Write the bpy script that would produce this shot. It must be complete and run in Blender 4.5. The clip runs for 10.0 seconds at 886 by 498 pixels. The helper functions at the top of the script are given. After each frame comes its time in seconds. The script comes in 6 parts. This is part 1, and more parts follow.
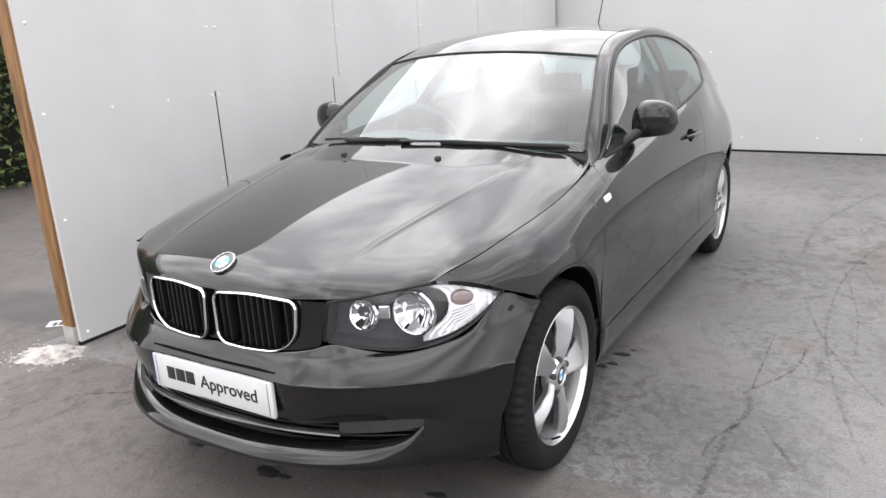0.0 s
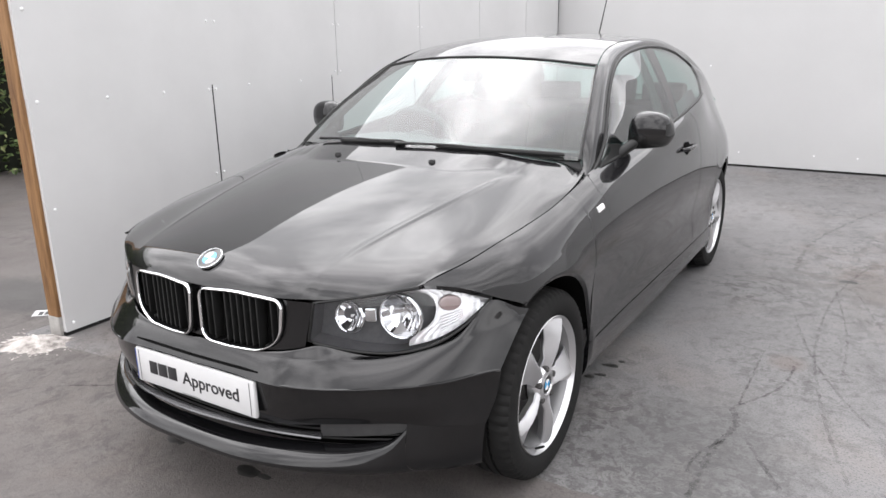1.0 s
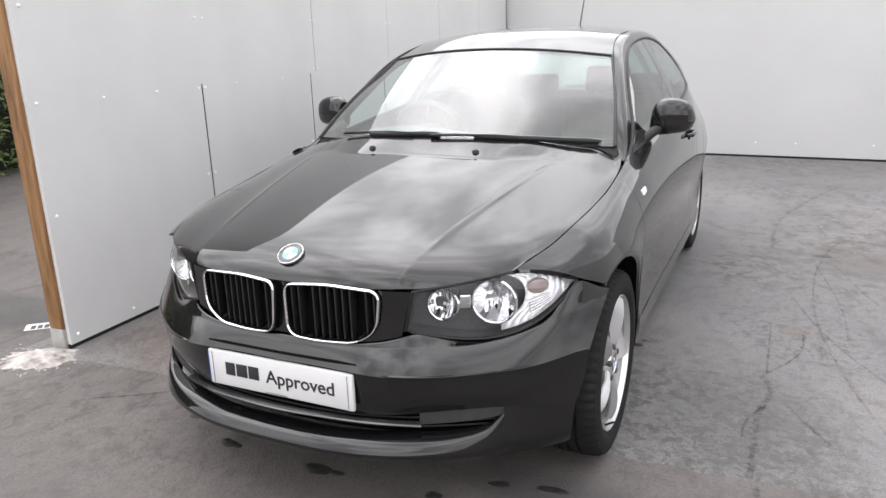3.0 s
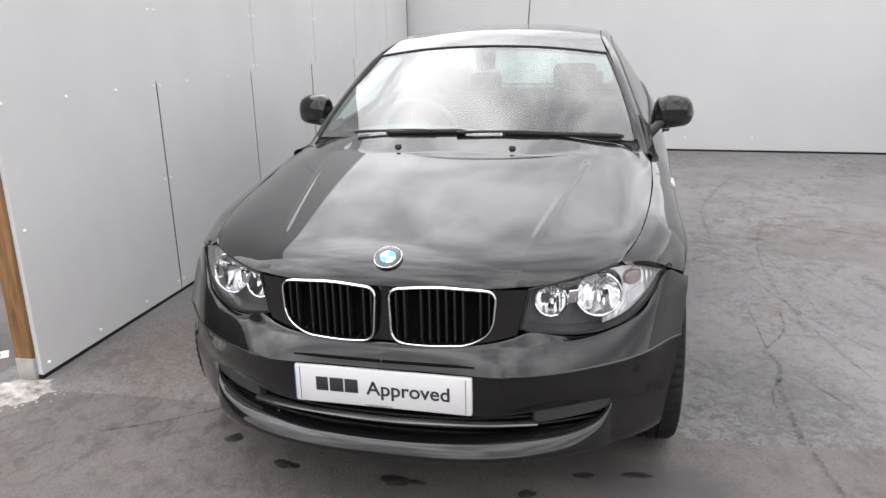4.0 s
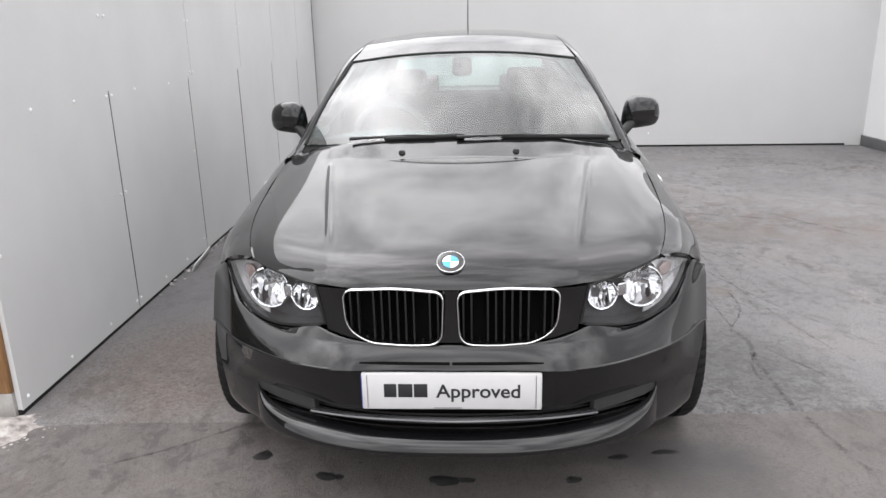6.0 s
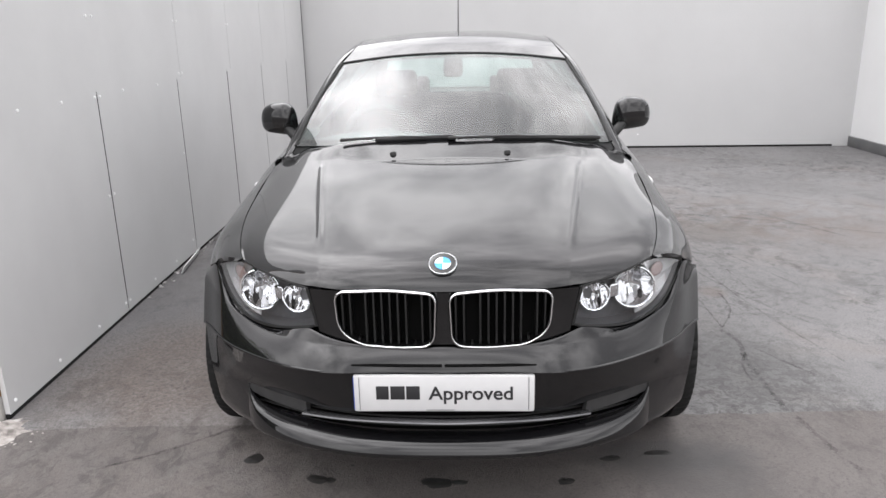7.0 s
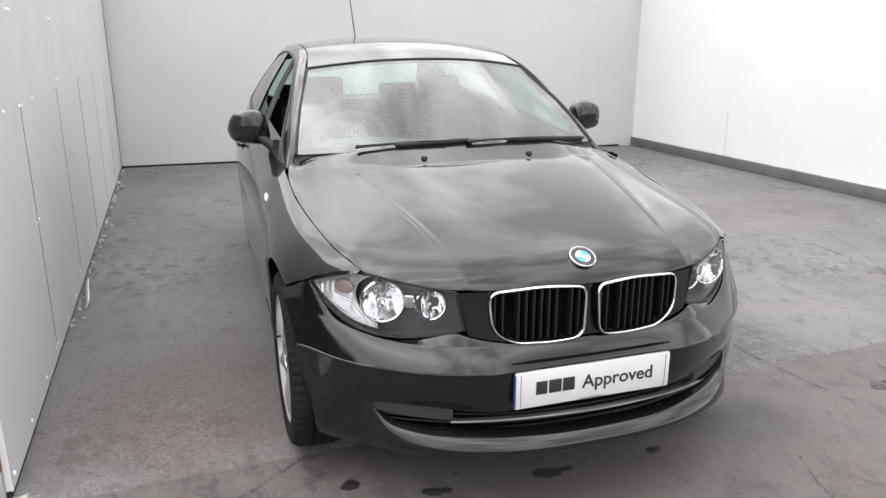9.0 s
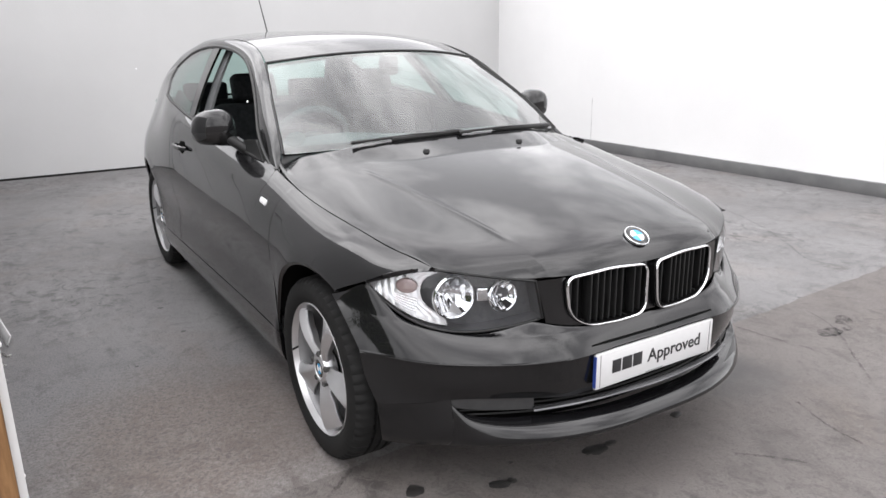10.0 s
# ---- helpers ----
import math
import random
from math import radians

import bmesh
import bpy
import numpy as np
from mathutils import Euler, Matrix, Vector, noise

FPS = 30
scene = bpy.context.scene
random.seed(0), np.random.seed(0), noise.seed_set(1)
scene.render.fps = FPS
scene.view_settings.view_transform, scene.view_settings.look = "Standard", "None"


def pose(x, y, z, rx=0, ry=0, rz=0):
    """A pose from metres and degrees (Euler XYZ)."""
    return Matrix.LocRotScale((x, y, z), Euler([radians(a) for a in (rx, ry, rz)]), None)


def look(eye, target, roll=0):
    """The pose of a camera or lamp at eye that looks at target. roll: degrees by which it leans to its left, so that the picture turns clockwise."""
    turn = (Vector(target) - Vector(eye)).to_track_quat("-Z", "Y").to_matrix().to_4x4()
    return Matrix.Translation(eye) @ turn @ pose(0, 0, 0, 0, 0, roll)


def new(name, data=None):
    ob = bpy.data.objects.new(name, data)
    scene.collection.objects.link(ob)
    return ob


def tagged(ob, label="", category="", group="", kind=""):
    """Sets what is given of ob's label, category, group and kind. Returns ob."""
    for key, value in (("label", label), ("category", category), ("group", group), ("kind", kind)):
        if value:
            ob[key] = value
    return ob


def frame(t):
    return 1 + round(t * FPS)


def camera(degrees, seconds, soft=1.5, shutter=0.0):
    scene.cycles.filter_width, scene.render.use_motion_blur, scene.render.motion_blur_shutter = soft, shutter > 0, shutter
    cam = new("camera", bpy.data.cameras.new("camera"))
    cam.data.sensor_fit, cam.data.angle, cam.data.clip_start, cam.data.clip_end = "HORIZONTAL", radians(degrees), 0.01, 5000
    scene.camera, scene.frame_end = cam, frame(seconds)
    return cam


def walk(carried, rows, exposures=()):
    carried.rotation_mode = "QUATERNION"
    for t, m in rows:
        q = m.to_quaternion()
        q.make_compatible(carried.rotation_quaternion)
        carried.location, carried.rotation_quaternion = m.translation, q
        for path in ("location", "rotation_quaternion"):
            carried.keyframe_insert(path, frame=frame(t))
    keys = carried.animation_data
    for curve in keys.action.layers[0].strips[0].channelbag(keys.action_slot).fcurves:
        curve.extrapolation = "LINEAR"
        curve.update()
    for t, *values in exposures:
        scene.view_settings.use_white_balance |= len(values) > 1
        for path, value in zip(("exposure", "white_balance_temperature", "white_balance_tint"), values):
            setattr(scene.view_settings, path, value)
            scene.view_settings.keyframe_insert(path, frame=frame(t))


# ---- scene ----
cam = camera(62.2, 10.0)
PATH = [
    (0, (1.695, -1.226, 1.393), (0.666, 0.397, 0.838), -3.4),
    (0.5, (1.705, -1.218, 1.388), (0.679, 0.41, 0.842), -2.3),
    (1, (1.698, -1.203, 1.392), (0.68, 0.43, 0.844), -1.1),
    (1.5, (1.706, -1.196, 1.383), (0.687, 0.435, 0.835), -1.2),
    (2, (1.699, -1.197, 1.381), (0.681, 0.434, 0.828), -1.2),
    (2.5, (1.58, -1.261, 1.376), (0.593, 0.387, 0.817), -0.7),
    (2.7, (1.478, -1.354, 1.373), (0.55, 0.328, 0.817), -0.7),
    (3.8, (0.74, -1.626, 1.399), (0.206, 0.213, 0.823), -2.7),
    (4, (0.608, -1.666, 1.382), (0.161, 0.2, 0.815), -1.2),
    (4.5, (0.246, -1.782, 1.4), (0.022, 0.122, 0.829), -2.3),
    (5, (0.106, -1.793, 1.415), (-0.035, 0.116, 0.835), -1.2),
    (5.5, (0.095, -1.793, 1.419), (-0.027, 0.119, 0.843), -1.1),
    (7, (0.086, -1.786, 1.418), (0.005, 0.129, 0.848), -1.2),
    (7.5, (0.006, -1.774, 1.419), (-0.042, 0.145, 0.855), -0.3),
    (8, (-0.355, -1.813, 1.426), (-0.184, 0.102, 0.875), -0.3),
    (8.5, (-0.67, -1.745, 1.413), (-0.335, 0.149, 0.866), -0.0),
    (9, (-1.054, -1.657, 1.404), (-0.452, 0.17, 0.855), -0.0),
    (9.5, (-1.443, -1.569, 1.414), (-0.587, 0.151, 0.858), 0.69),
    (10, (-1.672, -1.33, 1.389), (-0.654, 0.297, 0.826), -0.78),
]
walk(cam, [(t, look(eye, target, roll)) for t, eye, target, roll in PATH], exposures=[(0.0, -.36), (2.5, -.39), (4.0, -.52), (8.0, -.54), (9.0, -.46), (10.0, -.40)])

# ---- light ----
world = bpy.data.worlds.new("sky")
scene.world = world
world.use_nodes = True
SUN_EL, SUN_AZ = radians(54), radians(-68)   # azimuth from +y towards +x
SUN_DIR = (math.cos(SUN_EL) * math.sin(SUN_AZ), math.cos(SUN_EL) * math.cos(SUN_AZ), math.sin(SUN_EL))
CLOUD_FAR, CLOUD_NEAR, CLOUD_YARD, CLOUD_BEYOND = 30, 54, 1.15, 1.30


def build_sky():
    """Broken bright cloud over a Nishita sky, brightest round the veiled sun."""
    nt = world.node_tree
    nt.nodes.clear()
    add = nt.nodes.new
    out, bg, sky, co = add("ShaderNodeOutputWorld"), add("ShaderNodeBackground"), add("ShaderNodeTexSky"), add("ShaderNodeTexCoord")
    sky.sky_type, sky.sun_disc = "NISHITA", False
    sky.sun_elevation, sky.sun_rotation = SUN_EL, SUN_AZ
    big = add("ShaderNodeTexNoise")
    big.inputs["Scale"].default_value, big.inputs["Detail"].default_value = 2.6, 6
    big.inputs["Roughness"].default_value, big.inputs["Distortion"].default_value = 0.56, 0.3
    ramp = add("ShaderNodeValToRGB")
    ramp.color_ramp.elements[0].position, ramp.color_ramp.elements[0].color = 0.40, (0.55, 0.545, 0.565, 1)
    ramp.color_ramp.elements[1].position, ramp.color_ramp.elements[1].color = 0.62, (1.27, 1.25, 1.27, 1)
    dot = add("ShaderNodeVectorMath")
    dot.operation = "DOT_PRODUCT"
    dot.inputs[1].default_value = SUN_DIR
    near = add("ShaderNodeMapRange")
    near.interpolation_type = "SMOOTHSTEP"
    near.inputs["From Min"].default_value, near.inputs["From Max"].default_value = 0.70, 1.0
    near.inputs["To Min"].default_value, near.inputs["To Max"].default_value = CLOUD_FAR, CLOUD_NEAR
    scale = add("ShaderNodeVectorMath")
    scale.operation = "SCALE"
    mix = add("ShaderNodeMixRGB")
    mix.inputs[0].default_value = 0.92
    link = nt.links.new
    link(co.outputs["Generated"], big.inputs["Vector"])
    link(co.outputs["Generated"], dot.inputs[0])
    link(dot.outputs["Value"], near.inputs["Value"])
    link(big.outputs["Fac"], ramp.inputs[0])
    link(ramp.outputs[0], scale.inputs[0])
    sep = add("ShaderNodeSeparateXYZ")
    low = add("ShaderNodeMapRange")
    low.interpolation_type = "SMOOTHSTEP"
    low.inputs["From Min"].default_value, low.inputs["From Max"].default_value = 0.50, 0.85
    low.inputs["To Min"].default_value, low.inputs["To Max"].default_value = 1.0, 1.60
    mul = add("ShaderNodeMath")
    mul.operation = "MULTIPLY"
    link(co.outputs["Generated"], sep.inputs[0])
    link(sep.outputs["Z"], low.inputs["Value"])
    link(near.outputs[0], mul.inputs[0])
    link(low.outputs[0], mul.inputs[1])
    ahead = add("ShaderNodeMapRange")   # the cloud is thinner over the open yard
    ahead.interpolation_type = "SMOOTHSTEP"
    ahead.inputs["From Min"].default_value, ahead.inputs["From Max"].default_value = 0.15, -0.75
    ahead.inputs["To Min"].default_value, ahead.inputs["To Max"].default_value = 1.0, CLOUD_YARD
    mul2 = add("ShaderNodeMath")
    mul2.operation = "MULTIPLY"
    link(sep.outputs["Y"], ahead.inputs["Value"])
    link(mul.outputs[0], mul2.inputs[0])
    link(ahead.outputs[0], mul2.inputs[1])
    rim = add("ShaderNodeMapRange")   # and brightest low down beyond the far wall
    rim.interpolation_type = "SMOOTHSTEP"
    rim.inputs["From Min"].default_value, rim.inputs["From Max"].default_value = 0.35, 0.80
    rim.inputs["To Min"].default_value, rim.inputs["To Max"].default_value = 1.0, CLOUD_BEYOND
    mul3 = add("ShaderNodeMath")
    mul3.operation = "MULTIPLY"
    link(sep.outputs["Y"], rim.inputs["Value"])
    link(mul2.outputs[0], mul3.inputs[0])
    link(rim.outputs[0], mul3.inputs[1])
    link(mul3.outputs[0], scale.inputs["Scale"])
    link(sky.outputs[0], mix.inputs[1])
    link(scale.outputs[0], mix.inputs[2])
    link(mix.outputs[0], bg.inputs[0])
    bg.inputs[1].default_value = 0.1
    link(bg.outputs[0], out.inputs[0])


build_sky()
sun = new("sun", bpy.data.lights.new("sun", "SUN"))
sun.data.energy, sun.data.angle, sun.data.color = 0.4, radians(80), (1, 0.97, 0.93)
sun.matrix_world = look(Vector(SUN_DIR) * 20, (0, 0, 0))


# ---- materials ----
def principled(name, color, rough=0.5, metal=0.0, coat=0.0, spec=0.5):
    m = bpy.data.materials.new(name)
    m.use_nodes = True
    b = m.node_tree.nodes["Principled BSDF"]
    b.inputs["Base Color"].default_value = (*color, 1)
    b.inputs["Roughness"].default_value, b.inputs["Metallic"].default_value = rough, metal
    b.inputs["Coat Weight"].default_value, b.inputs["Coat Roughness"].default_value = coat, 0.03
    b.inputs["Specular IOR Level"].default_value = spec
    return m


def node(m, kind, **values):
    n = m.node_tree.nodes.new(kind)
    for key, value in values.items():
        n.inputs[key.replace("_", " ")].default_value = value
    return n


def link(m, a, b):
    m.node_tree.links.new(a, b)


def ramp_node(m, source, stops):
    r = m.node_tree.nodes.new("ShaderNodeValToRGB")
    e = r.color_ramp.elements
    while len(e) < len(stops):
        e.new(0.5)
    for k, (p, c) in enumerate(stops):
        e[k].position, e[k].color = p, (*c, 1)
    link(m, source, r.inputs[0])
    return r


def mottled(m, scale, stops, detail=6, rough=None, bump=0.0, bump_scale=None, bump_dist=0.01, coords="Object"):
    """Colour from a noise ramp, with optional roughness range and fine relief."""
    b = m.node_tree.nodes["Principled BSDF"]
    co = m.node_tree.nodes.new("ShaderNodeTexCoord")
    n = node(m, "ShaderNodeTexNoise", Scale=scale, Detail=detail, Roughness=0.6)
    link(m, co.outputs[coords], n.inputs["Vector"])
    r = ramp_node(m, n.outputs["Fac"], stops)
    link(m, r.outputs[0], b.inputs["Base Color"])
    if rough:
        mr = node(m, "ShaderNodeMapRange")
        mr.inputs["To Min"].default_value, mr.inputs["To Max"].default_value = rough
        link(m, n.outputs["Fac"], mr.inputs["Value"])
        link(m, mr.outputs[0], b.inputs["Roughness"])
    if bump:
        n2 = node(m, "ShaderNodeTexNoise", Scale=bump_scale or scale * 8, Detail=5.0)
        link(m, co.outputs[coords], n2.inputs["Vector"])
        bp = node(m, "ShaderNodeBump", Strength=bump, Distance=bump_dist)
        link(m, n2.outputs["Fac"], bp.inputs["Height"])
        link(m, bp.outputs[0], b.inputs["Normal"])
    return m


def noise_mask(m, scale, lo, hi, detail=6.0, rough=0.6, stretch=(1, 1, 1), distort=0.0):
    co = m.node_tree.nodes.new("ShaderNodeTexCoord")
    mp = m.node_tree.nodes.new("ShaderNodeMapping")
    mp.inputs["Scale"].default_value = stretch
    link(m, co.outputs["Object"], mp.inputs["Vector"])
    n = node(m, "ShaderNodeTexNoise", Scale=scale, Detail=detail, Roughness=rough, Distortion=distort)
    link(m, mp.outputs[0], n.inputs["Vector"])
    mr = node(m, "ShaderNodeMapRange")
    mr.inputs["From Min"].default_value, mr.inputs["From Max"].default_value = lo, hi
    link(m, n.outputs["Fac"], mr.inputs["Value"])
    return mr.outputs[0]


def pane_material(name, tint, haze=0.0, base=0.08):
    """Thin clear pane: tinted see-through, with a mirror gloss that grows towards grazing."""
    m = bpy.data.materials.new(name)
    m.use_nodes = True
    nt = m.node_tree
    nt.nodes.clear()
    out = nt.nodes.new("ShaderNodeOutputMaterial")
    lw = node(m, "ShaderNodeLayerWeight", Blend=0.5)
    p = nt.nodes.new("ShaderNodeMath")
    p.operation = "POWER"
    p.inputs[1].default_value = 3.0
    a = nt.nodes.new("ShaderNodeMath")
    a.operation = "MULTIPLY_ADD"
    a.inputs[1].default_value, a.inputs[2].default_value = 0.98 - base, base
    link(m, lw.outputs["Facing"], p.inputs[0])
    link(m, p.outputs[0], a.inputs[0])
    tr, gl = nt.nodes.new("ShaderNodeBsdfTransparent"), nt.nodes.new("ShaderNodeBsdfGlossy")
    tr.inputs[0].default_value = (*tint, 1)
    gl.inputs["Roughness"].default_value = 0.0
    mx = nt.nodes.new("ShaderNodeMixShader")
    link(m, a.outputs[0], mx.inputs[0])
    link(m, tr.outputs[0], mx.inputs[1])
    link(m, gl.outputs[0], mx.inputs[2])
    # pale diffuse film paints a bright veil over the glass
    if haze:
        film, dx = nt.nodes.new("ShaderNodeBsdfDiffuse"), nt.nodes.new("ShaderNodeMixShader")
        film.inputs[0].default_value = (0.7, 0.7, 0.68, 1)
        n = noise_mask(m, 3.0, 0.2, 0.9)
        k = nt.nodes.new("ShaderNodeMath")
        k.operation = "MULTIPLY"
        k.inputs[1].default_value = haze * 2
        link(m, n, k.inputs[0])
        link(m, k.outputs[0], dx.inputs[0])
        link(m, mx.outputs[0], dx.inputs[1])
        link(m, film.outputs[0], dx.inputs[2])
        mx = dx
    link(m, mx.outputs[0], out.inputs[0])
    return m


M = {}
M["paint"] = principled("black_paint", (0.005, 0.005, 0.0055), 0.3, 0.0, 1.0, 0.05)
M["glass"] = pane_material("window_glass", (0.50, 0.66, 0.62), 0.0, 0.05)
M["screen"] = pane_material("windscreen_glass", (0.62, 0.78, 0.75), 0.04, 0.085)
M["lens"] = pane_material("lamp_lens", (0.95, 0.96, 0.97), 0.0, 0.04)
M["rubber"] = mottled(principled("tyre_rubber", (0.02, 0.02, 0.02), 0.75, spec=0.2), 30, [(0.3, (0.007, 0.007, 0.007)), (0.7, (0.013, 0.0128, 0.0125))], rough=(0.7, 0.9), bump=0.2, bump_scale=300, bump_dist=0.002)
M["trim"] = principled("black_trim", (0.012, 0.012, 0.012), 0.45, spec=0.3)
M["gloss_trim"] = principled("gloss_black_trim", (0.008, 0.008, 0.008), 0.12, 0, 0.5)
M["void"] = principled("unlit_black", (0.004, 0.004, 0.004), 0.9, spec=0.05)
M["strip"] = principled("satin_strip", (0.12, 0.12, 0.125), 0.2, 0.8)
M["blue_dark"] = principled("plate_blue", (0.03, 0.06, 0.25), 0.35)
M["chrome"] = principled("chrome", (0.85, 0.86, 0.87), 0.06, 1.0)
M["alloy"] = mottled(principled("silver_alloy", (0.7, 0.7, 0.7), 0.28, 0.85), 5, [(0.3, (0.58, 0.58, 0.59)), (0.7, (0.66, 0.66, 0.67))])
M["lining"] = mottled(principled("headlining", (0.32, 0.32, 0.31), 0.9), 8, [(0.3, (0.30, 0.30, 0.29)), (0.7, (0.35, 0.35, 0.34))])
M["barrel"] = mottled(principled("rim_barrel", (0.4, 0.4, 0.4), 0.45, 0.5), 8, [(0.3, (0.20, 0.20, 0.205)), (0.7, (0.28, 0.28, 0.285))])
M["mount"] = principled("mirror_mount", (0.03, 0.024, 0.024), 0.6, spec=0.15)
M["lamp_grey"] = mottled(principled("lamp_housing", (0.1, 0.1, 0.105), 0.38, 0.3), 60, [(0.3, (0.085, 0.085, 0.09)), (0.7, (0.115, 0.115, 0.12))])
M["reflector"] = principled("lamp_reflector", (0.74, 0.74, 0.75), 0.07, 1.0)
M["silvered"] = mottled(principled("silvered_reflector", (0.8, 0.8, 0.8), 0.22, 0.55), 30, [(0.34, (0.70, 0.66, 0.66)), (0.52, (0.78, 0.78, 0.79)), (0.7, (0.84, 0.84, 0.84))], bump=0.25, bump_scale=90, bump_dist=0.004)
M["rose"] = principled("tinted_bulb_cover", (0.36, 0.27, 0.26), 0.25, 0.2, 0.6)
M["white_plastic"] = principled("white_plastic", (0.8, 0.8, 0.8), 0.3)
M["plate"] = mottled(principled("plate_white", (0.78, 0.78, 0.78), 0.3), 12, [(0.3, (0.53, 0.53, 0.535)), (0.7, (0.58, 0.58, 0.58))])
M["ink"] = principled("black_ink", (0.02, 0.02, 0.022), 0.4)
M["blue"] = principled("badge_blue", (0.05, 0.32, 0.62), 0.2, 0, 0.6)
M["badge_white"] = principled("badge_white", (0.85, 0.86, 0.87), 0.2, 0, 0.6)
M["fabric"] = mottled(principled("seat_fabric", (0.02, 0.02, 0.021), 0.95, spec=0.08), 40, [(0.3, (0.013, 0.013, 0.014)), (0.7, (0.026, 0.026, 0.028))])
M["dash"] = mottled(principled("dash_plastic", (0.13, 0.13, 0.135), 0.6, spec=0.15), 20, [(0.3, (0.085, 0.088, 0.09)), (0.7, (0.12, 0.123, 0.125))], rough=(0.55, 0.7))
M["disc"] = principled("brake_disc", (0.07, 0.068, 0.066), 0.5, 0.6)


# ---- shape helpers ----
def natural(ts, vs):
    """Natural cubic spline through vs at ts; vs may be vectors."""
    ts, vs = np.asarray(ts, float), np.asarray(vs, float)
    n, h = len(ts), np.diff(ts)
    A, rhs = np.zeros((n, n)), np.zeros_like(vs)
    A[0, 0] = A[-1, -1] = 1
    for i in range(1, n - 1):
        A[i, i - 1], A[i, i], A[i, i + 1] = h[i - 1], 2 * (h[i - 1] + h[i]), h[i]
        rhs[i] = 6 * ((vs[i + 1] - vs[i]) / h[i] - (vs[i] - vs[i - 1]) / h[i - 1])
    m = np.linalg.solve(A, rhs.reshape(n, -1)).reshape(rhs.shape)

    def f(t):
        t = np.asarray(t, float)
        i = np.clip(np.searchsorted(ts, t, side="right") - 1, 0, n - 2)
        shape = t.shape + (1,) * (vs.ndim - 1)
        a, b, hh = (ts[i + 1] - t).reshape(shape), (t - ts[i]).reshape(shape), h[i].reshape(shape)
        return m[i] * a**3 / (6 * hh) + m[i + 1] * b**3 / (6 * hh) + (vs[i] / hh - m[i] * hh / 6) * a + (vs[i + 1] / hh - m[i + 1] * hh / 6) * b
    return f


def monotone(ts, vs):
    """Shape-keeping cubic through vs at ts: no overshoot."""
    ts, vs = np.asarray(ts, float), np.asarray(vs, float)
    h = np.diff(ts).reshape((-1,) + (1,) * (vs.ndim - 1))
    d = np.diff(vs, axis=0) / h
    s = np.zeros_like(vs)
    s[0], s[-1] = d[0], d[-1]
    p = d[:-1] * d[1:]
    s[1:-1] = np.where(p > 0, 2 * p / np.where(np.abs(d[:-1] + d[1:]) < 1e-12, 1, d[:-1] + d[1:]), 0)

    def f(t):
        t = np.asarray(t, float)
        i = np.clip(np.searchsorted(ts, t, side="right") - 1, 0, len(ts) - 2)
        shape = t.shape + (1,) * (vs.ndim - 1)
        hh = np.diff(ts)[i].reshape(shape)
        k = (t - ts[i]).reshape(shape) / hh
        return (2 * k**3 - 3 * k**2 + 1) * vs[i] + (k**3 - 2 * k**2 + k) * hh * s[i] + (3 * k**2 - 2 * k**3) * vs[i + 1] + (k**3 - k**2) * hh * s[i + 1]
    return f


def curve(*pts):
    """Smooth space curve through pts, run from 0 to 1 by chord length."""
    p = np.asarray(pts, float)
    d = np.r_[0, np.cumsum(np.linalg.norm(np.diff(p, axis=0), axis=1))]
    return natural(d / d[-1], p)


def loft(curves, keys, nu, nv, smooth=natural):
    """Grid [nv][nu] of a surface that runs through the curves at the keys."""
    s = np.linspace(0, 1, nu)
    return smooth(keys, np.stack([c(s) for c in curves]))(np.linspace(keys[0], keys[-1], nv))


def normals_of(P):
    du, dv = np.gradient(P, axis=1), np.gradient(P, axis=0)
    n = np.cross(du, dv)
    return n / np.maximum(np.linalg.norm(n, axis=2, keepdims=True), 1e-9)


def part(name, bm, material, parent, label="", smooth=35):
    """Links a bmesh as one mesh object under a thing or part."""
    me = bpy.data.meshes.new(name)
    bm.to_mesh(me)
    bm.free()
    return part_mesh(name, me, material, parent, label, smooth)


def part_mesh(name, me, material, parent, label="", smooth=35):
    for mt in material if isinstance(material, (list, tuple)) else [material]:
        me.materials.append(mt)
    if smooth:
        me.shade_smooth()
        me.set_sharp_from_angle(angle=radians(smooth))
    ob = new(name, me)
    if parent:
        ob.parent = parent
    if label:
        ob["label"] = label
    return ob


CENTRE = np.array((0, 2.1, 0.55))


